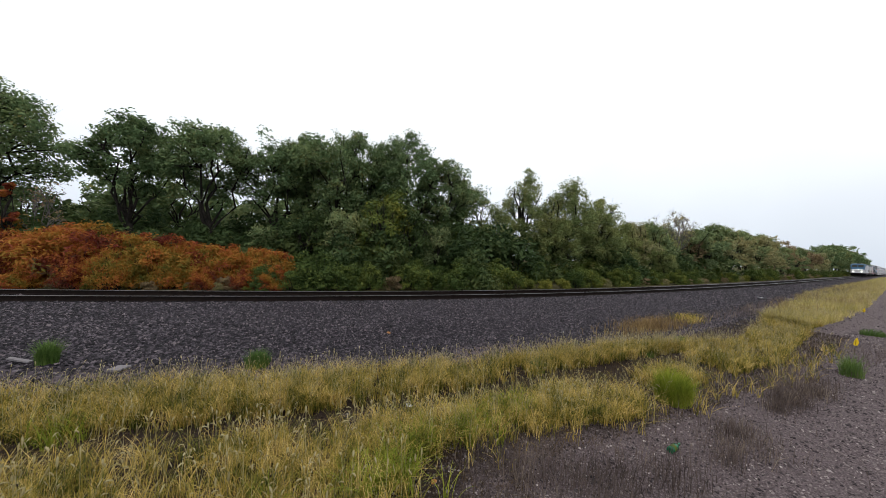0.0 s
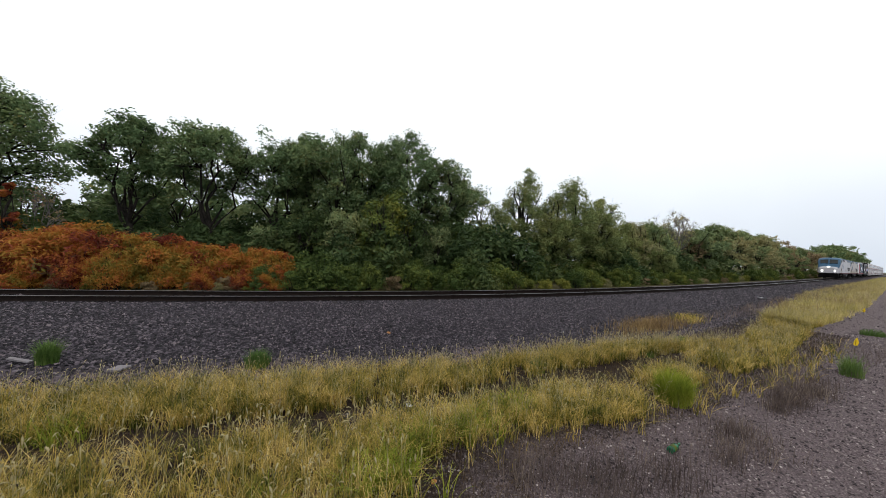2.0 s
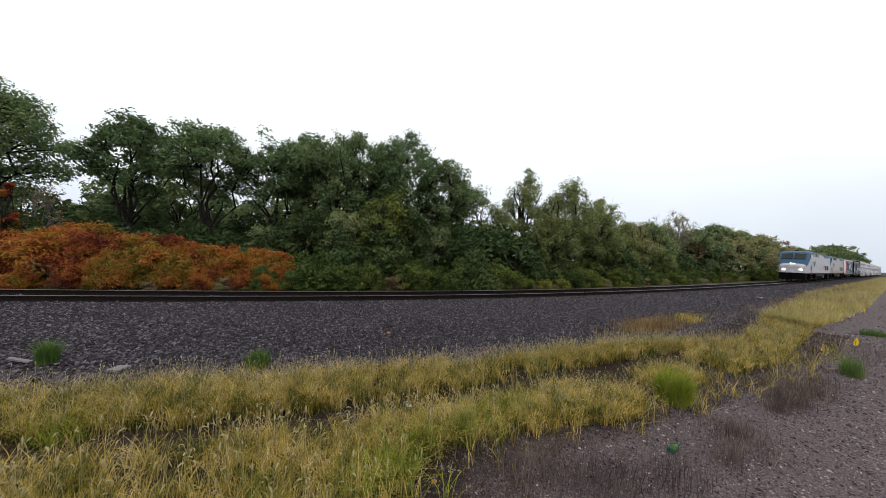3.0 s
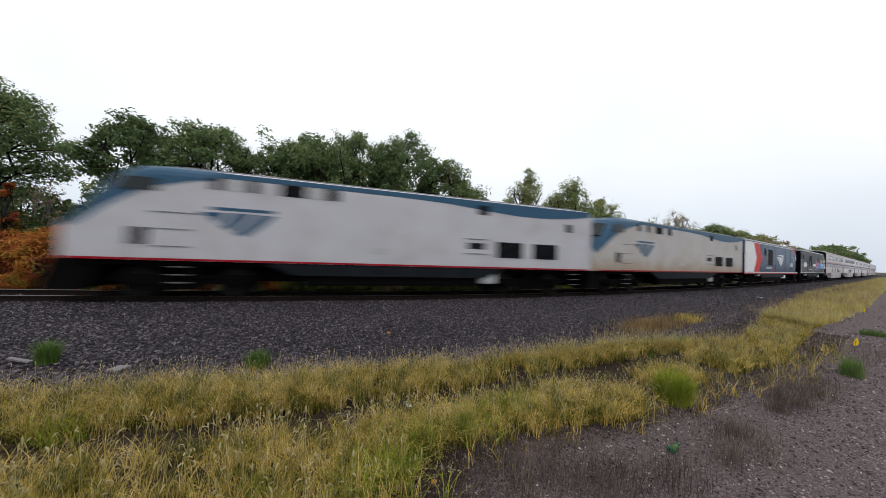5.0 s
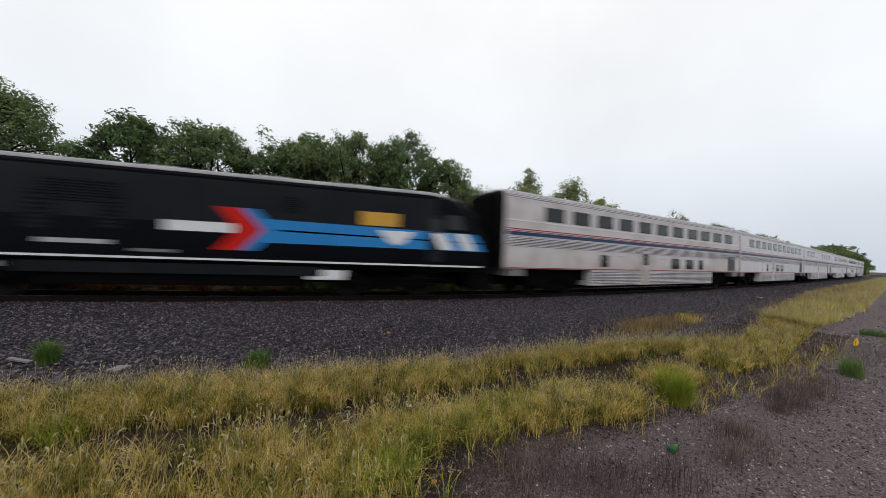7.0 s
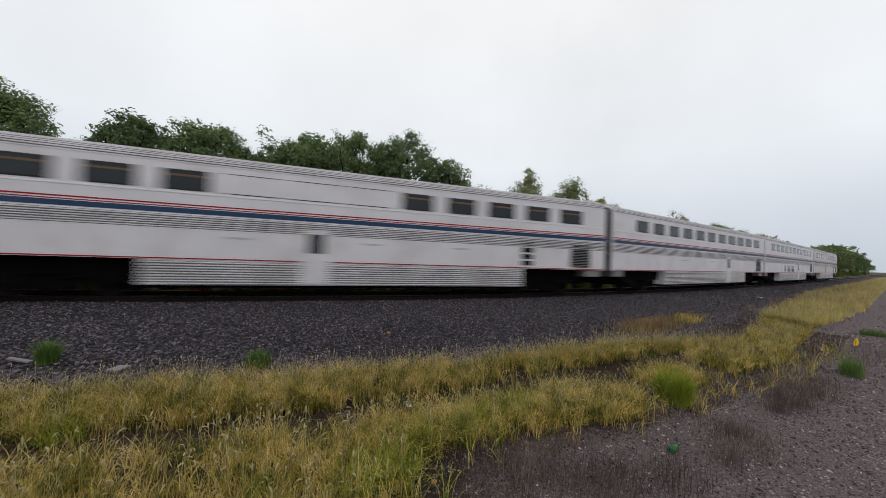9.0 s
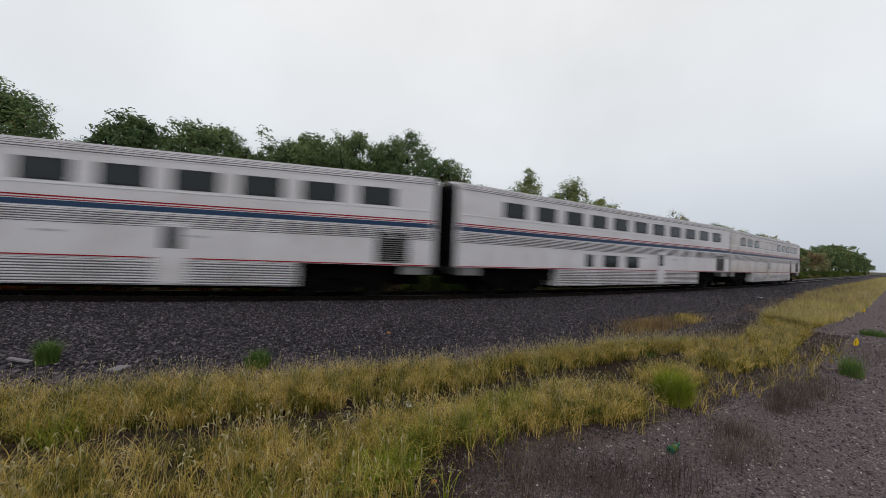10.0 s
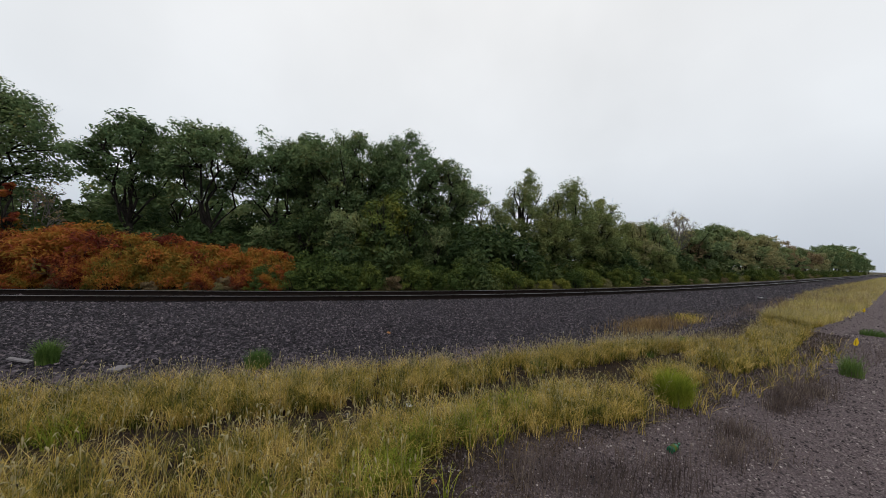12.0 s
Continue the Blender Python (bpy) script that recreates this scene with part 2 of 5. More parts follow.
DULLGREY = surface("dull_grey_paint", (0.13, 0.13, 0.135), (0.21, 0.205, 0.20), 1.0, 0.5)
GLASS = surface("tinted_window_glass", (0.012, 0.016, 0.017), (0.020, 0.026, 0.027), 2.0, 0.08)
BLIND = surface("amber_curtain", (0.10, 0.055, 0.025), (0.17, 0.09, 0.04), 3.0, 0.35)
BOTTLEGLASS = surface("green_bottle_glass", (0.006, 0.075, 0.035), (0.012, 0.11, 0.05), 6, 0.08)
YELLOW = surface("yellow_flag_plastic", (0.72, 0.47, 0.01), (0.82, 0.56, 0.02), 5, 0.5)
PLANK = surface("weathered_board", (0.14, 0.13, 0.14), (0.28, 0.26, 0.27), 6, 0.9, bump=0.4)
DRYLEAF = surface("fallen_leaf_orange", (0.26, 0.11, 0.03), (0.36, 0.17, 0.06), 20, 0.8)
PAPER = surface("white_litter", (0.55, 0.56, 0.58), (0.70, 0.71, 0.73), 12, 0.7)
LAMP = glow("lit_headlight", (1.0, 0.93, 0.78), 30.0)


# ---- the line of the track, in plan ----
RAIL_TOP = 0.26
BODY_LIFT = 0.09
NEAREST, BEND, BEND_X, BEND_W = 13.458, 4.706, 3.0, 20.0


def line_y(x):
    return NEAREST + BEND * (np.sqrt(1 + ((x - BEND_X) / BEND_W) ** 2) - math.sqrt(1 + (BEND_X / BEND_W) ** 2))


def line_slope(x):
    return BEND * (x - BEND_X) / BEND_W ** 2 / np.sqrt(1 + ((x - BEND_X) / BEND_W) ** 2)


LX = np.linspace(-420, 620, 20801)
LS = np.concatenate([[0], np.cumsum(np.hypot(np.diff(LX), np.diff(line_y(LX))))])
LS -= np.interp(0, LX, LS)


def on_line(s, d=0.0):
    """The place s metres along the track's centre, d metres to its far side."""
    x = np.interp(s, LS, LX)
    k = line_slope(x)
    n = np.sqrt(1 + k * k)
    return np.array([x - d * k / n, line_y(x) + d / n])


def beyond(x, y):
    """How far a place lies beyond the track's centre (negative on the camera's side)."""
    d = (y - line_y(x)) / np.sqrt(1 + line_slope(x) ** 2)
    foot = x + d * line_slope(x) / np.sqrt(1 + line_slope(x) ** 2)
    return (y - line_y(foot)) * np.sqrt(1 + line_slope(foot) ** 2) * 0.5 + d * 0.5


def lumps(x, y, k, seed):
    """A cheap smooth unevenness between -1 and 1."""
    r = np.random.RandomState(seed)
    out = 0.0
    for _ in range(5):
        a, b, c = r.uniform(-1, 1, 3)
        out = out + np.sin((x * a + y * b) * k + 6 * c)
    return out / 5


def ground_z(x, y):
    d = beyond(x, y)
    z = np.interp(d, [-60, -11, -9.5, -8, -5.9, -5.3, -3.0, -1.75, 1.75, 3.2, 5.0, 9, 40],
                  [0.0, 0.0, -0.03, 0.0, -0.02, 0.03, 0.03, 0.07, 0.07, -0.12, -0.25, -0.1, 0.4])
    near = np.clip(1 - np.hypot(x, y) / 60, 0, 1)
    return z + near * (0.025 * lumps(x, y, 2.1, 1) + 0.012 * lumps(x, y, 7.0, 2)) * np.where(np.abs(d) < 2, 0.3, 1)


# ---- mesh helpers ----
def quick_mesh(name, verts, faces, material, smooth=False):
    """A mesh from arrays: verts (n, 3), faces (m, k)."""
    me = bpy.data.meshes.new(name)
    verts, faces = np.asarray(verts, np.float32), np.asarray(faces, np.int32)
    m, k = faces.shape
    me.vertices.add(len(verts))
    me.vertices.foreach_set("co", verts.ravel())
    me.loops.add(m * k)
    me.loops.foreach_set("vertex_index", faces.ravel())
    me.polygons.add(m)
    me.polygons.foreach_set("loop_start", np.arange(0, m * k, k, dtype=np.int32))
    me.polygons.foreach_set("use_smooth", np.full(m, smooth))
    me.update(calc_edges=True)
    me.materials.append(material)
    return me


def part(name, bm, material, parent, label="", smooth=False):
    """Links a bmesh, or a mesh that is shared, as one mesh object under a thing or a part."""
    if isinstance(bm, bpy.types.Mesh):
        me = bm
    else:
        me = bpy.data.meshes.new(name)
        bm.normal_update()
        bm.to_mesh(me)
        bm.free()
        me.materials.append(material)
        if smooth:
            me.polygons.foreach_set("use_smooth", [True] * len(me.polygons))
    ob = new(name, me)
    ob.parent = parent
    if label:
        tagged(ob, label)
    return ob


def box(bm, x0, x1, y0, y1, z0, z1, bevel=0.0):
    r = bmesh.ops.create_cube(bm, size=1.0, matrix=Matrix.Translation(((x0 + x1) / 2, (y0 + y1) / 2, (z0 + z1) / 2))
                              @ Matrix.Diagonal((abs(x1 - x0), abs(y1 - y0), abs(z1 - z0), 1)))
    if bevel:
        es = list({e for v in r["verts"] for e in v.link_edges})
        bmesh.ops.bevel(bm, geom=es, offset=bevel, segments=2, affect="EDGES", profile=0.7)
    return bm


def slab(bm, pts, y, depth):
    """A flat outline in x and z, pushed out from y by depth."""
    front = [bm.verts.new((x, y + depth, z)) for x, z in pts]
    back = [bm.verts.new((x, y, z)) for x, z in pts]
    bm.faces.new(front)
    bm.faces.new(back[::-1])
    for i in range(len(pts)):
        j = (i + 1) % len(pts)
        bm.faces.new((front[j], front[i], back[i], back[j]))
    bmesh.ops.recalc_face_normals(bm, faces=bm.faces)
    return bm


def cyl(bm, centre, r, length, axis="Y", seg=20, r2=None):
    turn = {"Y": pose(0, 0, 0, 90), "X": pose(0, 0, 0, 0, 90), "Z": pose(0, 0, 0)}[axis]
    bmesh.ops.create_cone(bm, cap_ends=True, segments=seg, radius1=r, radius2=r if r2 is None else r2, depth=length,
                          matrix=Matrix.Translation(centre) @ turn)
    return bm


def loft(bm, rings, caps=True):
    """Skins a row of rings that have the same number of points."""
    rows = [[bm.verts.new(p) for p in ring] for ring in rings]
    n = len(rows[0])
    for a, b in zip(rows, rows[1:]):
        for i in range(n):
            j = (i + 1) % n
            bm.faces.new((a[i], a[j], b[j], b[i]))
    if caps:
        bm.faces.new(rows[0][::-1])
        bm.faces.new(rows[-1])
    bmesh.ops.recalc_face_normals(bm, faces=bm.faces)
    return bm


def shell_ring(x, half, z0, shoulder, top, x_top=None, seg=6):
    """A car-body section: upright sides to the shoulder, then a rounded roof. x_top leans the section."""
    pts = [(-half, z0), (-half, (z0 + shoulder) / 2), (-half, shoulder)]
    for i in range(1, 2 * seg):
        a = math.pi * i / (2 * seg)
        pts.append((-half * math.copysign(abs(math.cos(a)) ** 0.55, math.cos(a)), shoulder + (top - shoulder) * math.sin(a) ** 0.8))
    pts += [(half, shoulder), (half, (z0 + shoulder) / 2), (half, z0)]
    xt = x if x_top is None else x_top
    return [(x + (xt - x) * (z - z0) / (top - z0), y, z) for y, z in pts]


# ---- ground: one sheet to the horizon ----
def make_ground():
    gx = np.concatenate([-np.geomspace(3000, 31, 26), np.arange(-30, -10, 1.0), np.arange(-10, 16, 0.2), np.arange(16, 45, 0.8), np.geomspace(45, 3000, 34)])
    gy = np.concatenate([-np.geomspace(3000, 9, 22), np.arange(-8, 0, 0.8), np.arange(0, 22, 0.2), np.arange(22, 45, 1.0), np.geomspace(45, 3000, 30)])
    X, Y = np.meshgrid(gx, gy)
    verts = np.stack([X, Y, ground_z(X, Y)], -1).reshape(-1, 3)
    nx, ny = len(gx), len(gy)
    i = (np.arange(ny - 1)[:, None] * nx + np.arange(nx - 1)[None, :]).ravel()
    faces = np.stack([i, i + 1, i + nx + 1, i + nx], -1)
    m = bpy.data.materials.new("earth_gravel_and_ballast")
    m.use_nodes = True
    nt = m.node_tree
    b = nt.nodes["Principled BSDF"]
    co = nt.nodes.new("ShaderNodeTexCoord")
    cell = nt.nodes.new("ShaderNodeTexVoronoi")
    cell.inputs["Scale"].default_value = 19
    n1, n2 = nt.nodes.new("ShaderNodeTexNoise"), nt.nodes.new("ShaderNodeTexNoise")
    n1.inputs["Scale"].default_value, n2.inputs["Scale"].default_value = 0.8, 60
    for n in (n1, n2):
        n.inputs["Detail"].default_value = 6
    for n in (cell, n1, n2):
        nt.links.new(co.outputs["Object"], n.inputs["Vector"])

    def ramp(src, stops):
        r = nt.nodes.new("ShaderNodeValToRGB")
        r.color_ramp.elements[0].position, r.color_ramp.elements[0].color = stops[0][0], (*stops[0][1], 1)
        r.color_ramp.elements[1].position, r.color_ramp.elements[1].color = stops[-1][0], (*stops[-1][1], 1)
        for p, c in stops[1:-1]:
            r.color_ramp.elements.new(p).color = (*c, 1)
        nt.links.new(src, r.inputs[0])
        return r.outputs[0]

    def blend(f, a, c):
        mx = nt.nodes.new("ShaderNodeMix")
        mx.data_type = "RGBA"
        nt.links.new(f, mx.inputs[0])
        nt.links.new(a, mx.inputs[6])
        nt.links.new(c, mx.inputs[7])
        return mx.outputs[2]
    sep = nt.nodes.new("ShaderNodeSeparateColor")
    nt.links.new(cell.outputs["Color"], sep.inputs[0])
    stones = ramp(sep.outputs[0], [(0.0, (0.005, 0.004, 0.006)), (0.6, (0.021, 0.018, 0.024)), (1.0, (0.095, 0.079, 0.094))])
    soil = ramp(n2.outputs[0], [(0.3, (0.044, 0.032, 0.035)), (0.52, (0.116, 0.090, 0.094)), (0.75, (0.29, 0.24, 0.24))])
    turf = ramp(n1.outputs[0], [(0.3, (0.045, 0.045, 0.018)), (0.7, (0.10, 0.085, 0.035))])
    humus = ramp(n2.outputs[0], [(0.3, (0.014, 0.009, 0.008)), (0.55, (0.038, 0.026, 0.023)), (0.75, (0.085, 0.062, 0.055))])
    a1, a2, a3 = (nt.nodes.new("ShaderNodeAttribute") for _ in range(3))
    a1.attribute_name, a2.attribute_name, a3.attribute_name = "ballast", "turf", "humus"
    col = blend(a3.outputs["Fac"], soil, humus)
    col = blend(a1.outputs["Fac"], col, stones)
    col = blend(a2.outputs["Fac"], col, turf)
    nt.links.new(col, b.inputs["Base Color"])
    b.inputs["Roughness"].default_value, b.inputs["Specular IOR Level"].default_value = 0.9, 0.15
    b1 = nt.nodes.new("ShaderNodeBump")
    b1.inputs["Strength"].default_value, b1.inputs["Distance"].default_value = 0.8, 0.04
    nt.links.new(cell.outputs["Distance"], b1.inputs["Height"])
    b2 = nt.nodes.new("ShaderNodeBump")
    b2.inputs["Strength"].default_value, b2.inputs["Distance"].default_value = 0.5, 0.02
    nt.links.new(n2.outputs[0], b2.inputs["Height"])
    nt.links.new(b1.outputs[0], b2.inputs["Normal"])
    nt.links.new(b2.outputs[0], b.inputs["Normal"])
    me = quick_mesh("ground", verts, faces, m, True)
    d = beyond(verts[:, 0], verts[:, 1])
    wob = 0.35 * lumps(verts[:, 0], verts[:, 1], 1.7, 4)
    x = verts[:, 0]
    edge = np.interp(x, [-20, 8, 14, 28, 60, 200], [-7.6, -7.5, -6.6, -5.2, -4.3, -4.0])
    ballast = np.clip((d - edge + wob) * 2, 0, 1) * np.clip((3.6 - d + wob) * 2, 0, 1)
    turf_mask = np.maximum(np.clip((d - 3.4 + wob) * 1.5, 0, 1), np.clip((np.hypot(x, verts[:, 1]) - 90) / 60, 0, 1) * np.where(d < -20, 1, 0))
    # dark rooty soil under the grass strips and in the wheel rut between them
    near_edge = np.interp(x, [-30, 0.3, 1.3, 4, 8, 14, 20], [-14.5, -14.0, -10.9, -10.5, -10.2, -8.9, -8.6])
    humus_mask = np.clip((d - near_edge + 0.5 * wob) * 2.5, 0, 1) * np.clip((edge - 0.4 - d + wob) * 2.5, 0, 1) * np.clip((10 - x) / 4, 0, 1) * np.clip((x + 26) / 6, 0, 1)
    for key, val in (("ballast", ballast), ("turf", turf_mask), ("humus", humus_mask)):
        me.attributes.new(key, "FLOAT", "POINT").data.foreach_set("value", val.astype(np.float32))
    tagged(new("ground", me), "dark crushed-stone trackside ground with bare gravelly soil", "ground", kind="structure")


make_ground()


# ---- the railway track: two rails on sleepers ----
def make_track():
    track = tagged(new("railway_track"), "single railway track with worn rails on dark wooden sleepers", "railway track", kind="structure")
    prof = [(-0.031, 0.0), (-0.037, -0.007), (-0.034, -0.038), (-0.010, -0.050), (-0.009, -0.140), (-0.070, -0.160), (-0.070, -0.172),
            (0.070, -0.172), (0.070, -0.160), (0.009, -0.140), (0.010, -0.050), (0.034, -0.038), (0.037, -0.007), (0.031, 0.0)]
    s = np.concatenate([np.arange(-300, -60, 6.0), np.arange(-60, 120, 1.0), np.arange(120, 601, 6.0)])
    for side in (-1, 1):
        rows = []
        for dy, dz in prof:
            p = on_line(s, side * 0.7175 + dy)
            rows.append(np.stack([p[0], p[1], np.full(len(s), RAIL_TOP + dz)], -1))
        verts = np.stack(rows, 1).reshape(-1, 3)
        n, k = len(s), len(prof)
        a = np.arange(n - 1)[:, None] * k
        j = np.arange(k)[None, :]
        faces = np.stack([a + j, a + (j + 1) % k, a + k + (j + 1) % k, a + k + j], -1).reshape(-1, 4)
        me = quick_mesh("rail", verts, faces, RAILSIDE)
        me.materials.append(RAILTOP)
        me.polygons.foreach_set("material_index", np.tile([1] + [0] * 11 + [1, 1], n - 1).astype(np.int32))
        part("rail", me, None, track, "rusty steel rail with a shiny running top")
    bm = bmesh.new()
    box(bm, -0.115, 0.115, -1.3, 1.3, -0.09, 0.09, 0.012)
    tie = bpy.data.meshes.new("sleeper")
    bm.to_mesh(tie)
    bm.free()
    tie.materials.append(SLEEPER)
    bm = bmesh.new()
    for side in (-1, 1):
        box(bm, -0.09, 0.09, side * 0.7175 - 0.18, side * 0.7175 + 0.18, 0.090, 0.104)
        for dy in (-0.1, 0.1):
            box(bm, -0.05, -0.02, side * 0.7175 + dy - 0.015, side * 0.7175 + dy + 0.015, 0.1, 0.135)
    plate = bpy.data.meshes.new("tie_plates")
    bm.to_mesh(plate)
    bm.free()
    plate.materials.append(RAILSIDE)
    rnd = random.Random(5)
    for i in range(290):
        q = -30 + i * 0.53
        p = on_line(q)
        ob = part("sleeper", tie, None, track)
        ang = math.degrees(math.atan(line_slope(p[0])))
        ob.matrix_basis = pose(p[0], p[1], RAIL_TOP - 0.172 - 0.104 + rnd.uniform(-0.008, 0.0), 0, 0, ang + rnd.uniform(-1.2, 1.2))
        pl = part("tie_plate", plate, None, ob)


make_track()


# ---- rolling stock; x runs from the leading end to the trailing end, the rail top is z = 0 ----
def wheel_mesh(r):
    bm = bmesh.new()
    cyl(bm, (0, 0, 0), r, 0.13, "Y", 28)
    cyl(bm, (0, 0.075, 0), r + 0.028, 0.03, "Y", 28)
    cyl(bm, (0, -0.07, 0), r * 0.55, 0.03, "Y", 20)
    cyl(bm, (0, -0.09, 0), r * 0.22, 0.06, "Y", 14)
    me = bpy.data.meshes.new("wheel")
    bm.to_mesh(me)
    bm.free()
    me.materials.append(WHEELSTEEL)
    return me


def frame_mesh(base, r, high):
    """A bogie frame: two side beams, bolster, axle boxes, springs and brake gear."""
    bm = bmesh.new()
    h = base / 2
    for sy in (-1, 1):
        y0, y1 = sy * 0.98, sy * 1.16
        slab(bm, [(-h - 0.55, r + 0.10), (-h - 0.45, r + 0.26), (-0.55, r + 0.26), (-0.4, r + 0.08), (0.4, r + 0.08), (0.55, r + 0.26),
                  (h + 0.45, r + 0.26), (h + 0.55, r + 0.10), (h + 0.3, r + 0.02), (0.75, r - 0.06), (0.45, r - 0.22), (-0.45, r - 0.22),
                  (-0.75, r - 0.06), (-h - 0.3, r + 0.02)], y0, y1 - y0)
        for x in (-h, h):
            box(bm, x - 0.17, x + 0.17, sy * 1.0, sy * 1.24, r - 0.16, r + 0.16, 0.03)
            cyl(bm, (x, sy * 1.26, r), 0.11, 0.08, "Y", 14)
            for dx in (-0.3, 0.3):
                cyl(bm, (x + dx, sy * 1.08, r + 0.02), 0.07, 0.26, "Z", 10)
        for dx in (-0.22, 0.22):
            cyl(bm, (dx, sy * 1.12, r - 0.02), 0.11, 0.4, "Z", 12)
        cyl(bm, (0.62, sy * 1.2, r + 0.18), 0.05, 0.55, "X", 10)
        box(bm, -0.9, -0.62, sy * 1.1, sy * 1.22, r - 0.3, r + 0.05, 0.02)
    box(bm, -0.4, 0.4, -1.0, 1.0, r - 0.05, high + BODY_LIFT, 0.03)
    for x in (-h, h):
        cyl(bm, (x, 0, r), 0.085, 1.7, "Y", 12)
    me = bpy.data.meshes.new("bogie")
    bm.to_mesh(me)
    bm.free()
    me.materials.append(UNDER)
    return me


BOGIES = {}


def bogie(parent, x, base, r, high):
    key = (base, r, high)
    if key not in BOGIES:
        BOGIES[key] = (frame_mesh(base, r, high), wheel_mesh(r))
    fm, wm = BOGIES[key]
    ob = part("bogie", fm, None, parent, "grimy black four-wheel bogie")
    ob.matrix_basis = pose(x, 0, -BODY_LIFT)
    for dx in (-base / 2, base / 2):
        for sy in (-1, 1):
            w = part("wheel", wm, None, ob)
            w.matrix_basis = pose(dx, sy * 0.76, r, 0, 0, 0 if sy < 0 else 180)


def plain(name, parent, material, x0, x1, y0, y1, z0, z1, bevel=0.02, label=""):
    return part(name, box(bmesh.new(), x0, x1, y0, y1, z0, z1, bevel), material, parent, label)


def both(name, parent, material, pts, half, depth=0.006, label=""):
    """The same flat panel on both sides of a body."""
    for sy in (-1, 1):
        part(name, slab(bmesh.new(), pts, sy * half, sy * depth), material, parent, label)


def rect(x0, x1, z0, z1):
    return [(x0, z0), (x1, z0), (x1, z1), (x0, z1)]


def louvre(parent, x0, x1, z0, z1, half, n, label="dark slatted cooling grille", slat=TANKGREY):
    for sy in (-1, 1):
        bm = bmesh.new()
        slab(bm, rect(x0, x1, z0, z1), sy * half, sy * 0.012)
        g = part("grille", bm, GRILLE, parent, label)
        bm = bmesh.new()
        for i in range(n):
            z = z0 + (i + 0.5) * (z1 - z0) / n
            box(bm, x0 + 0.02, x1 - 0.02, sy * (half + 0.010), sy * (half + 0.035), z - 0.2 * (z1 - z0) / n, z + 0.2 * (z1 - z0) / n)
        part("slats", bm, slat, g)


def window(parent, x0, x1, z0, z1, half, curtain=0.0):
    for sy in (-1, 1):
        bm = bmesh.new()
        slab(bm, rect(x0 - 0.05, x1 + 0.05, z0 - 0.05, z1 + 0.05), sy * half, sy * 0.012)
        w = part("window", bm, RUBBER, parent, "dark tinted window in a black rubber seal")
        bm = bmesh.new()
        slab(bm, rect(x0, x1, z0, z1), sy * (half + 0.008), sy * 0.008)
        part("pane", bm, GLASS, w)
        if curtain:
            bm = bmesh.new()
            slab(bm, rect(x0 + 0.04, x1 - 0.04, z1 - 0.17, z1 - 0.10), sy * (half + 0.014), sy * 0.004)
            part("curtain", bm, BLIND, w, "amber curtain strip")


def coupler(parent, x0, x1):
    bm = bmesh.new()
    box(bm, x0, x1, -0.11, 0.11, 0.74, 0.98, 0.03)
    part("coupler", bm, UNDER, parent, "dark steel coupler")


def swoosh(x0, z0, k=1.0):
    """A fan-like emblem of three curved blades, as plain outlines."""
    w = 3.5 * k

    def foot(u):
        return ((1 - u) ** 2 * 0.10 + 2 * u * (1 - u) * 0.26 + u * u * 0.60, -((1 - u) ** 2 * 0.045 + 2 * u * (1 - u) * 0.23 + u * u * 0.34))
    blades = []
    for lo, hi in ((0.0, 0.32), (0.40, 0.63), (0.71, 0.92)):
        top = [(lo + (hi - lo) * i / 3, 0.015 * math.sin(math.pi * (lo + (hi - lo) * i / 3))) for i in range(4)]
        right = [(hi + (foot(hi)[0] - hi) * q - 0.05 * q * (1 - q), foot(hi)[1] * q - 0.10 * q * (1 - q)) for q in (0.33, 0.67)]
        low = [foot(hi - (hi - lo) * i / 3) for i in range(4)]
        left = [(foot(lo)[0] + (lo - foot(lo)[0]) * q - 0.05 * q * (1 - q), foot(lo)[1] * (1 - q) - 0.10 * q * (1 - q)) for q in (0.33, 0.67)]
        blades.append([(x0 + w * px, z0 + w * pz) for px, pz in top + right + low + left])
    return blades


def emblem(parent, material, x0, z0, k, half, label):
    bm = bmesh.new()
    for blade in swoosh(x0, z0, k):
        slab(bm, blade, -half, -0.007)
    part("emblem", bm, material, parent, label)
    bm = bmesh.new()
    slab(bm, rect(x0 + 0.45 * k, x0 + 3.2 * k, z0 + 0.14 * k, z0 + 0.30 * k), -half, -0.007)
    part("lettering_bar", bm, material, parent)


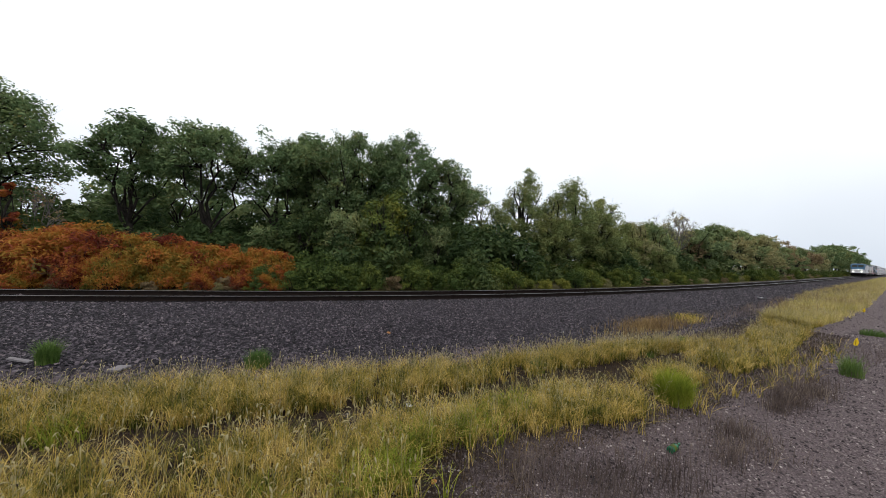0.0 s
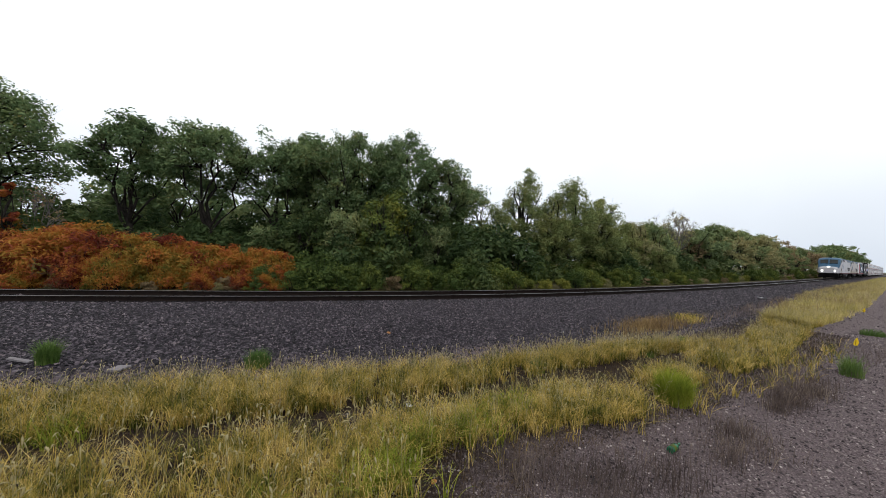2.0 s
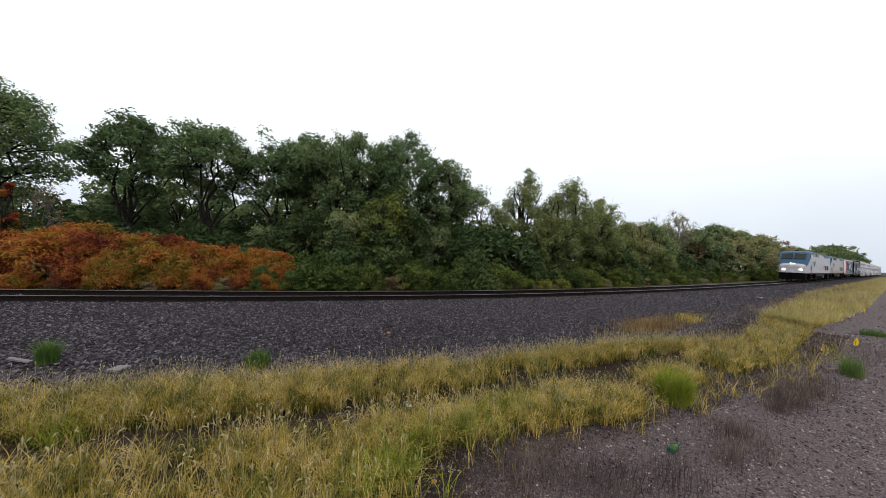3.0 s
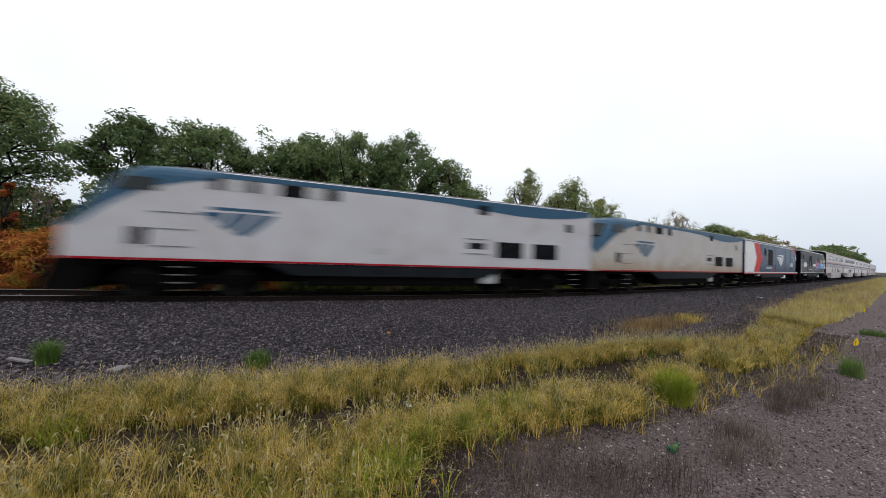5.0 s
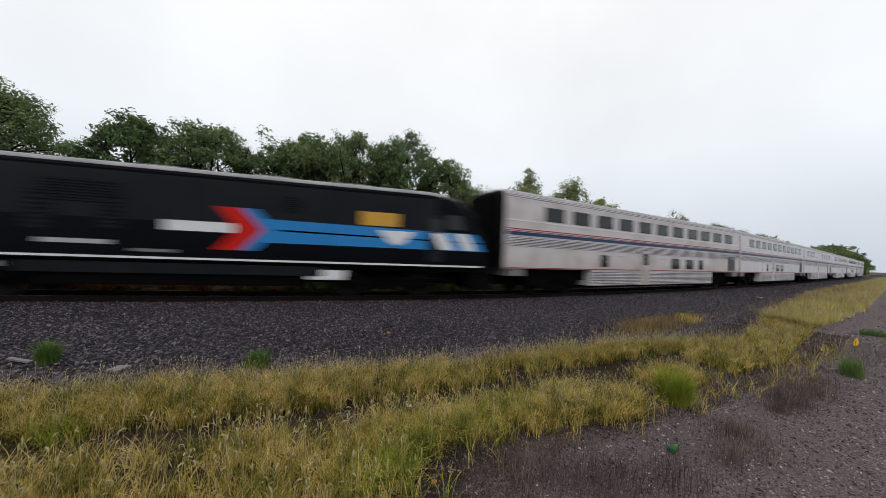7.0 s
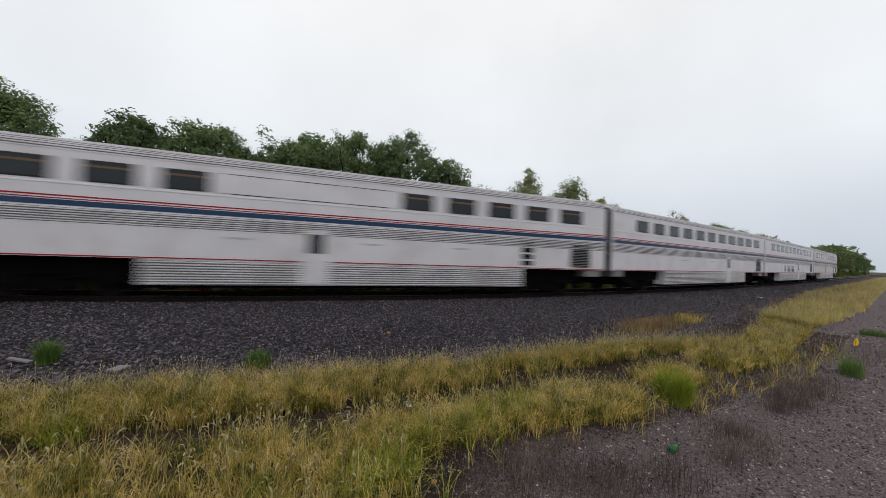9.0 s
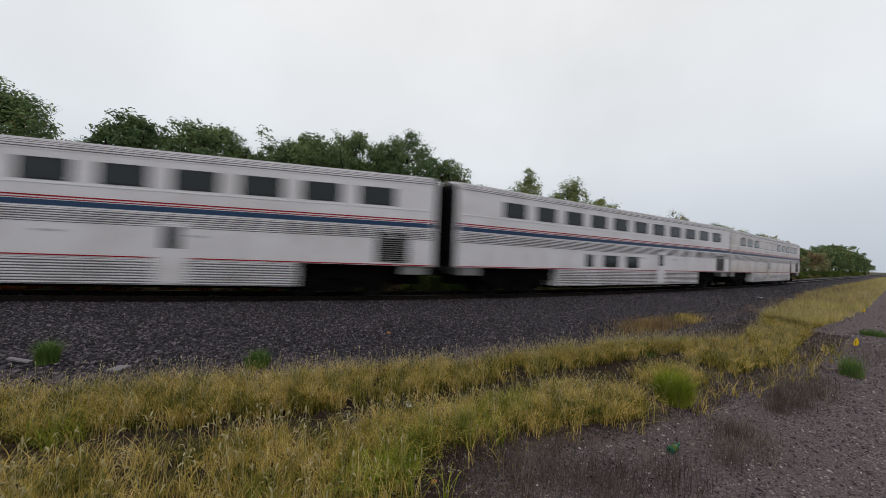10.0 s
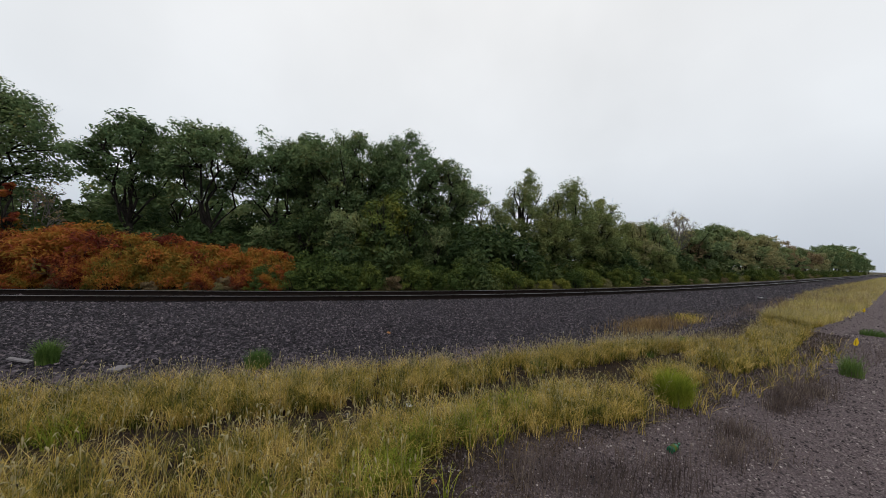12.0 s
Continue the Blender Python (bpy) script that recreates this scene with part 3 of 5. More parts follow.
def diesel(name, label, dusty):
    """A streamlined passenger diesel with a slanted nose: 20.9 m long, 4.35 m high."""
    loco = tagged(new(name), label, "locomotive", "locomotives")
    hw, z0, top = 1.50, 1.16, 4.33
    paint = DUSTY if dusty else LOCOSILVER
    rings = [shell_ring(0.10, 1.02, z0, 1.95, 2.18), shell_ring(0.22, 1.20, z0, 2.05, 2.36), shell_ring(0.55, 1.32, z0, 2.30, 2.62),
             shell_ring(0.85, 1.38, z0, 2.65, 3.02), shell_ring(1.30, 1.44, z0, 3.20, 3.72), shell_ring(1.72, 1.47, z0, 3.62, 4.12),
             shell_ring(2.15, 1.50, z0, 3.82, 4.28), shell_ring(2.7, hw, z0, 3.92, top), shell_ring(20.48, hw, z0, 3.92, top), shell_ring(20.56, hw - 0.04, z0, 3.88, top - 0.04)]
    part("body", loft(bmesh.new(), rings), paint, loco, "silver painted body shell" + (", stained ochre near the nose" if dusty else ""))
    # blue cap over the cab and roof edge
    cap = [shell_ring(x, h + 0.008, z, max(z + 0.02, s), t + 0.008) for x, h, z, s, t in
           ((0.34, 1.245, 2.12, 2.16, 2.45), (0.55, 1.32, 2.20, 2.30, 2.62), (0.85, 1.38, 2.42, 2.65, 3.02), (1.30, 1.44, 2.78, 3.20, 3.72), (1.72, 1.47, 3.08, 3.62, 4.12),
            (2.15, 1.50, 3.32, 3.82, 4.28), (2.7, hw, 3.55, 3.92, top), (3.5, hw, 3.78, 3.92, top), (4.3, hw, 3.93, 3.96, top))]
    part("cab_cap", loft(bmesh.new(), cap), TEALBLUE, loco, "blue painted cap over the cab")
    both("roof_band", loco, TEALBLUE, [(4.2, 3.99), (8.3, 3.99), (10.5, 3.97), (12.6, 3.90), (14.5, 3.74), (16.2, 3.63), (17.8, 3.64), (19.2, 3.75), (20.4, 3.92), (20.4, 4.16), (4.2, 4.16)], hw - 0.035, 0.045, "blue swooping band below the roof")
    part("roof_walk", box(bmesh.new(), 2.9, 19.9, -0.9, 0.9, top - 0.02, top + 0.03, 0.02), ROOFGREY, loco)
    for x, r in ((6.5, 0.5), (8.3, 0.5), (17.2, 0.62), (18.8, 0.62)):
        part("roof_fan", cyl(bmesh.new(), (x, 0, top + 0.06), r, 0.12, "Z", 24), UNDER, loco)
    plain("exhaust_hatch", loco, UNDER, 11.3, 12.5, -0.6, 0.6, top, top + 0.16, 0.04)
    plain("horn", loco, UNDER, 3.3, 3.8, -0.15, 0.15, top, top + 0.18, 0.04)
    # red and white sill stripe, lower skirt, fuel tank
    both("sill_stripe", loco, RED, rect(0.45, 20.45, 1.165, 1.235), hw, 0.008, "thin red sill stripe")
    both("tank_skirt", loco, TANKGREY, [(5.7, 1.16), (15.6, 1.16), (14.4, 0.72), (6.7, 0.72)], 1.36, 0.10, "dark grey skirt over the fuel tank")
    plain("fuel_tank", loco, UNDER, 6.9, 14.2, -1.34, 1.34, 0.34, 1.15, 0.08)
    plain("underframe", loco, UNDER, 0.5, 20.1, -1.3, 1.3, 1.0, 1.17, 0.02)
    plain("centre_sill", loco, UNDER, 0.6, 20.0, -0.5, 0.5, 0.42, 1.01, 0.02)
    plain("air_tank", loco, PALEGREY, 14.3, 15.1, -1.36, -1.0, 0.45, 0.98, 0.1, "pale grey tank")
    # nose: windscreen, lights, plough
    for sy in (-1, 1):
        bm = bmesh.new()
        q = [(0.93, sy * 0.10, 3.06), (0.97, sy * 1.12, 3.06), (1.50, sy * 1.16, 3.74), (1.42, sy * 0.10, 3.86)]
        vs = [bm.verts.new((x - 0.10, y, z + 0.10)) for x, y, z in q] + [bm.verts.new((x + 0.1, y, z - 0.1)) for x, y, z in q]
        for f in ((0, 1, 2, 3), (7, 6, 5, 4), (0, 4, 5, 1), (1, 5, 6, 2), (2, 6, 7, 3), (3, 7, 4, 0)):
            bm.faces.new([vs[i] for i in f])
        bmesh.ops.recalc_face_normals(bm, faces=bm.faces)
        part("windscreen", bm, GLASS, loco, "dark cab windscreen")
        part("ditch_light", cyl(bmesh.new(), (0.09, sy * 0.82, 1.62), 0.085, 0.10, "X", 18), PALEGREY if dusty else LAMP, loco, "lit round headlight" if not dusty else "unlit round headlight")
        part("handrail", cyl(bmesh.new(), (2.05, sy * 1.56, 1.75), 0.018, 1.1, "Z", 8), PALEGREY, loco)
    part("headlight", box(bmesh.new(), 0.36, 0.62, -0.21, 0.21, 2.34, 2.52, 0.06), PALEGREY if dusty else LAMP, loco, "unlit twin headlight on the nose" if dusty else "lit twin headlight on the nose")
    both("side_window", loco, GLASS, [(1.55, 3.38), (2.6, 3.38), (2.6, 3.78), (1.75, 3.78)], hw - 0.02, 0.05, "cab side window")
    bm = bmesh.new()
    slab(bm, [(-0.2, 0.22), (0.9, 0.22), (1.1, 1.14), (0.05, 1.14)], -1.25, 2.5)
    part("pilot", bm, UNDER, loco, "black pilot with snowplough")
    for sy in (-1, 1):
        for i in range(3):
            plain("step", loco, DULLGREY, 3.0, 3.45, sy * 1.30, sy * 1.46, 0.42 + i * 0.26, 0.45 + i * 0.26, 0.006)
            plain("step", loco, DULLGREY, 19.35, 19.75, sy * 1.30, sy * 1.46, 0.42 + i * 0.26, 0.45 + i * 0.26, 0.006)
    # side vents, doors, grilles, writing bars
    for x0, x1, z0v, z1v in ((4.05, 4.35, 3.58, 3.98), (5.1, 5.4, 3.58, 3.98), (6.1, 6.95, 3.56, 3.98), (7.65, 8.1, 3.56, 3.98), (14.0, 14.5, 3.55, 3.98)):
        louvre(loco, x0, x1, z0v, z1v, hw, 6, "dark intake vent")
    both("intake_panel", loco, PALEGREY, rect(6.98, 7.62, 3.56, 3.98), hw, 0.01)
    both("intake_panel", loco, PALEGREY, rect(4.4, 5.05, 3.58, 3.98), hw, 0.01)
    louvre(loco, 15.0, 16.35, 1.66, 2.38, hw, 14)
    louvre(loco, 16.95, 18.35, 1.66, 2.38, hw, 14)
    both("round_window", loco, GLASS, rect(18.85, 19.25, 3.05, 3.45), hw, 0.01, "small dark end window")
    louvre(loco, 1.95, 2.4, 1.66, 2.2, hw, 6, "dark side vent behind the cab")
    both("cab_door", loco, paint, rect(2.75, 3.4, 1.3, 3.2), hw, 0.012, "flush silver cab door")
    for x0, x1, zc in ((2.55, 3.5, 2.18), (2.55, 3.5, 1.62), (13.4, 14.5, 2.45), (13.4, 14.5, 1.80), (2.5, 3.6, 2.72)):
        both("grab_rail", loco, DULLGREY, rect(x0, x1, zc - 0.02, zc + 0.02), hw, 0.03)
    both("number_bar", loco, TANKGREY, rect(13.55, 14.35, 2.0, 2.28), hw, 0.006)
    both("access_plate", loco, PALEGREY, rect(9.4, 10.0, 1.60, 1.85), hw, 0.01)
    for x in (8.6, 11.0, 13.2, 19.6):
        both("panel_seam", loco, PALEGREY, rect(x, x + 0.015, 1.26, 3.9), hw, 0.003)
    emblem(loco, TEALBLUE, 3.75, 2.80, 0.69, hw, "steel-blue fan-shaped emblem")
    coupler(loco, -0.35, 0.3)
    coupler(loco, 20.4, 21.0)
    part("end_wall", loft(bmesh.new(), [shell_ring(20.55, hw - 0.045, z0, 3.87, top - 0.05), shell_ring(20.59, hw - 0.06, z0, 3.86, top - 0.06)]), GRILLE, loco, "near-black rear end wall")
    plain("end_gangway", loco, UNDER, 20.55, 20.75, -0.55, 0.55, 1.2, 3.4, 0.05)
    for x in (3.35, 17.1):
        bogie(loco, x, 2.74, 0.51, 1.05)
    return loco


def charger(name, label, black):
    """A boxy modern diesel whose rounded cab trails: 22 m long, 4.35 m high."""
    loco = tagged(new(name), label, "locomotive", "locomotives")
    hw, z0, sh, top = 1.50, 1.16, 3.98, 4.36
    main = BLACK if black else DEEPBLUE
    n = 21.9
    rings = [shell_ring(0.75, hw, z0, sh, top), shell_ring(18.9, hw, z0, sh, top), shell_ring(19.6, hw, z0, sh - 0.06, top - 0.05), shell_ring(20.3, 1.47, z0, 3.72, 4.12),
             shell_ring(20.9, 1.42, z0, 3.15, 3.62), shell_ring(21.35, 1.34, z0, 2.58, 2.98), shell_ring(21.7, 1.22, z0, 2.15, 2.42), shell_ring(n - 0.05, 1.0, z0, 1.95, 2.10)]
    part("body", loft(bmesh.new(), rings), main, loco, "glossy black body shell" if black else "deep blue body shell")
    # light roof skin
    roof = [shell_ring(x, h, s + 0.05, s + 0.07, t + 0.012) for x, h, s, t in ((0.74, hw - 0.02, sh, top), (18.9, hw - 0.02, sh, top), (19.7, hw - 0.02, sh - 0.06, top - 0.05))]
    part("roof", loft(bmesh.new(), roof), ROOFGREY, loco, "weathered grey roof")
    for x in (3.0, 4.6, 9.0, 12.5, 15.5):
        plain("roof_hatch", loco, UNDER if x == 4.6 else ROOFGREY, x, x + 1.1, -0.7, 0.7, top - 0.02, top + 0.09, 0.03)
    both("gutter_line", loco, UNDER if black else WHITE, rect(0.8, 19.0, sh - 0.005, sh + 0.045), hw, 0.008)
    both("sill_stripe", loco, WHITE, rect(0.8, 21.3, 1.20, 1.27), hw, 0.008, "white sill stripe")
    if not black:
        both("red_sill", loco, RED, rect(0.8, 21.3, 1.07, 1.195), hw - 0.01, 0.016, "red sill stripe")
        both("end_panel", loco, WHITE, [(0.8, 1.28), (3.0, 1.28), (3.9, 2.57), (2.9, 3.97), (0.8, 3.97)], hw, 0.005, "white end panel")
        both("chevron", loco, CHEVRON, [(3.45, 1.28), (4.95, 1.28), (6.15, 2.57), (4.95, 3.97), (3.35, 3.97), (4.30, 2.57)], hw, 0.009, "broad red chevron")
        both("white_wedge", loco, WHITE, [(2.6, 1.28), (3.45, 1.28), (4.30, 2.57), (3.35, 3.97), (2.6, 3.97)], hw, 0.007)
        cap = [shell_ring(x, h + 0.012, z, max(z + 0.02, s), t + 0.014) for x, h, z, s, t in ((18.6, hw, 3.93, sh, top), (19.6, hw, 3.74, sh - 0.06, top - 0.05), (20.3, 1.47, 3.40, 3.72, 4.12), (20.9, 1.42, 2.86, 3.15, 3.62), (21.3, 1.352, 2.40, 2.64, 3.05))]
        part("cab_cap", loft(bmesh.new(), cap), CHEVRON, loco, "red band over the cab roof and windscreen")
        emblem(loco, WHITE, 11.75, 2.88, 0.84, hw, "white fan-shaped emblem")
        both("number_bar", loco, PALEGREY, rect(17.45, 18.8, 1.93, 2.34), hw, 0.006)
        for x0, x1 in ((7.6, 8.15), (10.0, 10.6)):
            both("intake_panel", loco, DULLGREY, rect(x0, x1, 2.05, 3.35), hw, 0.012, "dull grey ribbed panel")
        louvre(loco, 8.25, 9.85, 1.95, 3.55, hw, 18)
        louvre(loco, 6.8, 7.4, 2.9, 3.6, hw, 8)
        both("builder_plate", loco, RED, rect(9.7, 11.0, 1.42, 1.55), hw, 0.006)
        both("label_bar", loco, PALEGREY, rect(7.6, 9.6, 1.62, 1.80), hw, 0.006)
    else:
        both("upper_panel", loco, CHARCOAL, rect(0.85, 19.3, 2.45, 3.95), hw, 0.004, "charcoal upper panel")
        both("number_bar", loco, WHITE, rect(3.1, 4.9, 2.0, 2.62), hw, 0.008)
        both("end_panel", loco, TANKGREY, rect(0.82, 1.6, 1.3, 3.9), hw, 0.007)
        both("white_bar", loco, WHITE, rect(10.1, 12.1, 2.16, 2.50), hw, 0.010)
        both("blue_edge", loco, SKYBLUE, [(12.3, 3.05), (12.75, 3.05), (13.45, 2.31), (12.75, 1.57), (12.3, 1.57), (12.95, 2.31)], hw, 0.009)
        both("arrow", loco, CHEVRON, [(11.55, 3.05), (12.3, 3.05), (12.98, 2.31), (12.3, 1.57), (11.55, 1.57), (12.2, 2.31)], hw, 0.012, "red arrowhead")
        both("blue_stripe", loco, SKYBLUE, [(12.9, 2.72), (21.0, 2.60), (21.3, 2.25), (13.35, 2.37)], hw, 0.007, "broad bright blue stripe")
        both("blue_stripe", loco, SKYBLUE, [(13.3, 2.30), (21.3, 2.20), (21.45, 1.88), (13.0, 1.88)], hw, 0.007, "broad bright blue stripe")
        both("gold_shield", loco, GOLD, rect(16.3, 17.75, 2.72, 3.25), hw, 0.010, "gold emblem panel")
        both("white_wedge", loco, WHITE, [(17.0, 2.56), (18.4, 2.56), (18.0, 2.1), (17.7, 1.98), (17.4, 2.1)], hw, 0.012)
        for x in (19.1, 20.1):
            both("white_slash", loco, WHITE, [(x, 2.6), (x + 0.55, 2.6), (x + 0.95, 1.9), (x + 0.4, 1.9)], hw, 0.011)
        for x0, x1, za, zb in ((6.9, 8.9, 2.9, 3.6), (8.4, 9.0, 2.1, 3.2), (2.4, 3.0, 3.0, 3.6), (13.6, 14.2, 3.0, 3.6), (6.6, 7.3, 2.0, 3.2)):
            louvre(loco, x0, x1, za, zb, hw, 8)
        both("label_bar", loco, PALEGREY, rect(7.0, 8.7, 1.62, 1.76), hw, 0.008)
        both("builder_plate", loco, DULLGREY, rect(9.3, 10.4, 1.42, 1.52), hw, 0.006)
    for x in (5.6, 10.9, 15.2, 17.6):
        both("panel_seam", loco, UNDER, rect(x, x + 0.02, 1.3, 3.9), hw, 0.0095)
    both("cab_door", loco, CHARCOAL if black else DEEPBLUE, rect(18.95, 19.6, 1.4, 3.3), hw, 0.008, "flush cab door with a dark window")
    both("door_window", loco, GLASS, rect(19.06, 19.49, 2.55, 3.15), hw + 0.006, 0.008)
    both("cab_window", loco, GLASS, [(19.75, 2.75), (20.55, 2.75), (20.35, 3.35), (19.75, 3.35)], hw - 0.015, 0.03, "dark cab side window")
    bm = bmesh.new()
    q = [(20.55, 3.98), (21.16, 3.30)]
    vs = [bm.verts.new((x + 0.02 + o, y, z + 0.02 + o * 0.5)) for o in (0, 0.03) for (x, z) in q for y in (-1.15, 1.15)]
    for f in ((0, 1, 3, 2), (4, 6, 7, 5), (0, 2, 6, 4), (1, 5, 7, 3), (0, 4, 5, 1), (2, 3, 7, 6)):
        bm.faces.new([vs[i] for i in f])
    bmesh.ops.recalc_face_normals(bm, faces=bm.faces)
    part("windscreen", bm, GLASS, loco, "dark cab windscreen")
    plain("underframe", loco, UNDER, 0.8, 21.5, -1.35, 1.35, 0.98, 1.17, 0.02)
    plain("centre_sill", loco, UNDER, 0.9, 21.4, -0.5, 0.5, 0.42, 0.99, 0.02)
    both("side_skirt", loco, TANKGREY, rect(6.4, 15.0, 0.72, 1.06), 1.36, 0.08, "dark grey equipment skirt")
    plain("fuel_tank", loco, UNDER, 6.8, 14.4, -1.34, 1.34, 0.32, 1.15, 0.08)
    for sy in (-1, 1):
        plain("equipment_box", loco, WHITE, 14.5, 15.8, sy * 1.18, sy * 1.42, 0.58, 0.95, 0.04, "small white equipment box")
        plain("equipment_box", loco, PALEGREY, 5.2, 6.0, sy * 1.18, sy * 1.40, 0.85, 1.02, 0.03)
        part("handrail", cyl(bmesh.new(), (1.1, sy * 1.56, 2.2), 0.018, 1.6, "Z", 8), WHITE, loco)
        part("ditch_light", cyl(bmesh.new(), (n - 0.1, sy * 0.8, 1.6), 0.1, 0.1, "X", 16), PALEGREY, loco)
        for i in range(3):
            plain("step", loco, UNDER, 19.0, 19.6, sy * 1.30, sy * 1.46, 0.42 + i * 0.26, 0.45 + i * 0.26, 0.006)
    bm = bmesh.new()
    slab(bm, [(20.9, 0.25), (n + 0.1, 0.25), (n, 1.15), (20.8, 1.15)], -1.25, 2.5)
    part("pilot", bm, UNDER, loco, "black pilot")
    for i, yv in enumerate((-0.75, 0.0, 0.75)):
        plain("end_door" if i == 1 else "end_grille", loco, UNDER, 0.62, 0.78, yv - 0.3, yv + 0.3, 1.3, 3.4, 0.02)
    coupler(loco, 0.0, 0.8)
    coupler(loco, n - 0.1, n + 0.3)
    for x in (4.3, 17.4):
        bogie(loco, x, 2.9, 0.53, 1.05)
    return loco


WINDOW_X = [2.75 + 1.995 * i for i in range(11)]


def flutes(parent, x0, x1, z0, z1, n, half, gap=None):
    bm = bmesh.new()
    spans = [(x0, x1)] if gap is None else [(x0, gap[0]), (gap[1], x1)]
    step = (z1 - z0) / n
    for a, b in spans:
        for i in range(n):
            z = z0 + (i + 0.5) * step
            for sy in (-1, 1):
                ring = [(sy * (half - 0.004), z - 0.34 * step), (sy * (half + 0.026), z - 0.16 * step), (sy * (half + 0.026), z + 0.16 * step), (sy * (half - 0.004), z + 0.34 * step)]
                loft(bm, [[(a, y, zz) for y, zz in ring], [(b, y, zz) for y, zz in ring]])
    # the dark web paints in the shade of the grooves
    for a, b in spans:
        both("flute_web", parent, GROOVESHADE, rect(a, b, z0, z1), half - 0.002, 0.005)
    tagged(part("fluting", bm, STEEL, parent, "fluted stainless-steel cladding"), kind="stuff")


def coach(label, upper, lower, door, extra_louvre=False, curtains=False, dusty=False):
    """A two-level passenger coach, 25.9 m long and 4.9 m high. upper: which of the 11 window bays are glazed; lower: spans of windows."""
    car = tagged(new("passenger_coach"), label, "railway coach", "two-level coaches")
    hw = 1.53
    x0, x1 = 0.28, 25.63
    paint = COACHDUST if dusty else SILVER
    rings = [shell_ring(x0, hw - 0.05, 1.2, 4.40, 4.86), shell_ring(x0 + 0.08, hw, 1.2, 4.42, 4.91), shell_ring(x1 - 0.08, hw, 1.2, 4.42, 4.91), shell_ring(x1, hw - 0.05, 1.2, 4.40, 4.86)]
    part("body", loft(bmesh.new(), rings), paint, car, "silver upper and middle body")
    plain("lower_deck", car, STEEL, 6.25, 20.6, -hw + 0.02, hw - 0.02, 0.34, 1.21, 0.03, "low steel skirt between the bogies")
    for a, b in ((x0 + 0.25, 1.55), (24.35, x1 - 0.25)):
        plain("end_skirt", car, DULLGREY, a, b, -hw + 0.06, hw - 0.06, 0.86, 1.21, 0.03)
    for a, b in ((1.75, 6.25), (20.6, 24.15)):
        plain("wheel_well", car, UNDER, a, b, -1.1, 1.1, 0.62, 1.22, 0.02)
    # black panels over the silver ends paint in the shade between coaches
    for a, b in ((x0 - 0.03, x0 + 0.02), (x1 - 0.02, x1 + 0.03)):
        part("end_wall", loft(bmesh.new(), [shell_ring(a, hw - 0.06, 1.2, 4.38, 4.84), shell_ring(b, hw - 0.06, 1.2, 4.38, 4.84)]), GRILLE, car, "black end panel standing in for shade in the gap")
    flutes(car, 6.3, 20.55, 0.36, 1.15, 9, hw - 0.02, door)
    flutes(car, x0 + 0.15, x1 - 0.15, 2.24, 2.68, 6, hw)
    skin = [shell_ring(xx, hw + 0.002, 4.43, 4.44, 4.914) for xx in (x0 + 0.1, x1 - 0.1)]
    part("roof", loft(bmesh.new(), skin), GROOVESHADE, car, "steel roof skin darkened as shade between its ribs")
    # ribs along the roof shoulder
    bm = bmesh.new()
    ring = shell_ring(0, hw, 1.2, 4.42, 4.91)
    for i in range(2, len(ring) - 3):
        for k in range(2):
            f = (k + 0.25) / 2
            y = ring[i][1] + f * (ring[i + 1][1] - ring[i][1])
            z = ring[i][2] + f * (ring[i + 1][2] - ring[i][2])
            box(bm, x0 + 0.1, x1 - 0.1, y - 0.016, y + 0.016, z - 0.016, z + 0.024)
    tagged(part("roof_ribs", bm, STEEL, car, "ribbed steel roof"), kind="stuff")
    both("waist_band", car, WHITE, rect(x0 + 0.1, x1 - 0.1, 3.40, 3.45), hw, 0.014)
    both("red_stripe", car, RED, rect(x0 + 0.1, x1 - 0.1, 3.005, 3.050), hw, 0.007, "thin red stripe")
    both("red_stripe", car, RED, rect(x0 + 0.1, x1 - 0.1, 2.930, 2.962), hw, 0.007, "thin red stripe")
    both("blue_stripe", car, STRIPEBLUE, rect(x0 + 0.1, x1 - 0.1, 2.735, 2.905), hw, 0.007, "broad dark blue stripe")
    for a, b in ((x0 + 0.1, door[0] - 0.05), (door[1] + 0.05, x1 - 0.1)):
        both("sill_stripe", car, RED, rect(a, b, 1.215, 1.255), hw, 0.007, "thin red sill stripe")
    for i, x in enumerate(WINDOW_X):
        if upper[i] == "w":
            window(car, x, x + 1.25, 3.56, 4.14, hw, curtains)
        elif upper[i] == "b":
            both("blank_panel", car, paint, rect(x - 0.25, x + 1.5, 3.53, 4.18), hw, 0.010, "blank panel in a window bay")
            both("panel_gap", car, RUBBER, rect(x - 0.25, x + 1.5, 4.185, 4.21), hw, 0.008)
            both("panel_gap", car, RUBBER, rect(x - 0.25, x + 1.5, 3.50, 3.525), hw, 0.008)
    for a, b in lower:
        window(car, a, b, 1.42, 1.98, hw)
    # entrance door with its window
    for sy in (-1, 1):
        dr = part("door", slab(bmesh.new(), rect(door[0], door[1], 0.42, 2.42), sy * hw, sy * 0.016), paint, car, "flush silver entrance door")
        part("door_window", slab(bmesh.new(), rect(door[0] + 0.2, door[1] - 0.2, 1.55, 2.28), sy * (hw + 0.014), sy * 0.008), GLASS, dr)
        part("door_handle", box(bmesh.new(), door[0] + 0.06, door[0] + 0.12, sy * (hw + 0.01), sy * (hw + 0.05), 1.2, 1.5, 0.01), STEEL, dr)
    louvre(car, 23.35, 24.6, 1.32, 2.46, hw, 14, "dark slatted air-conditioning grille", DULLGREY)
    if extra_louvre:
        for z in (1.35, 1.66, 1.97, 2.28):
            louvre(car, 20.5, 21.1, z, z + 0.22, hw, 3, "small dark vent")
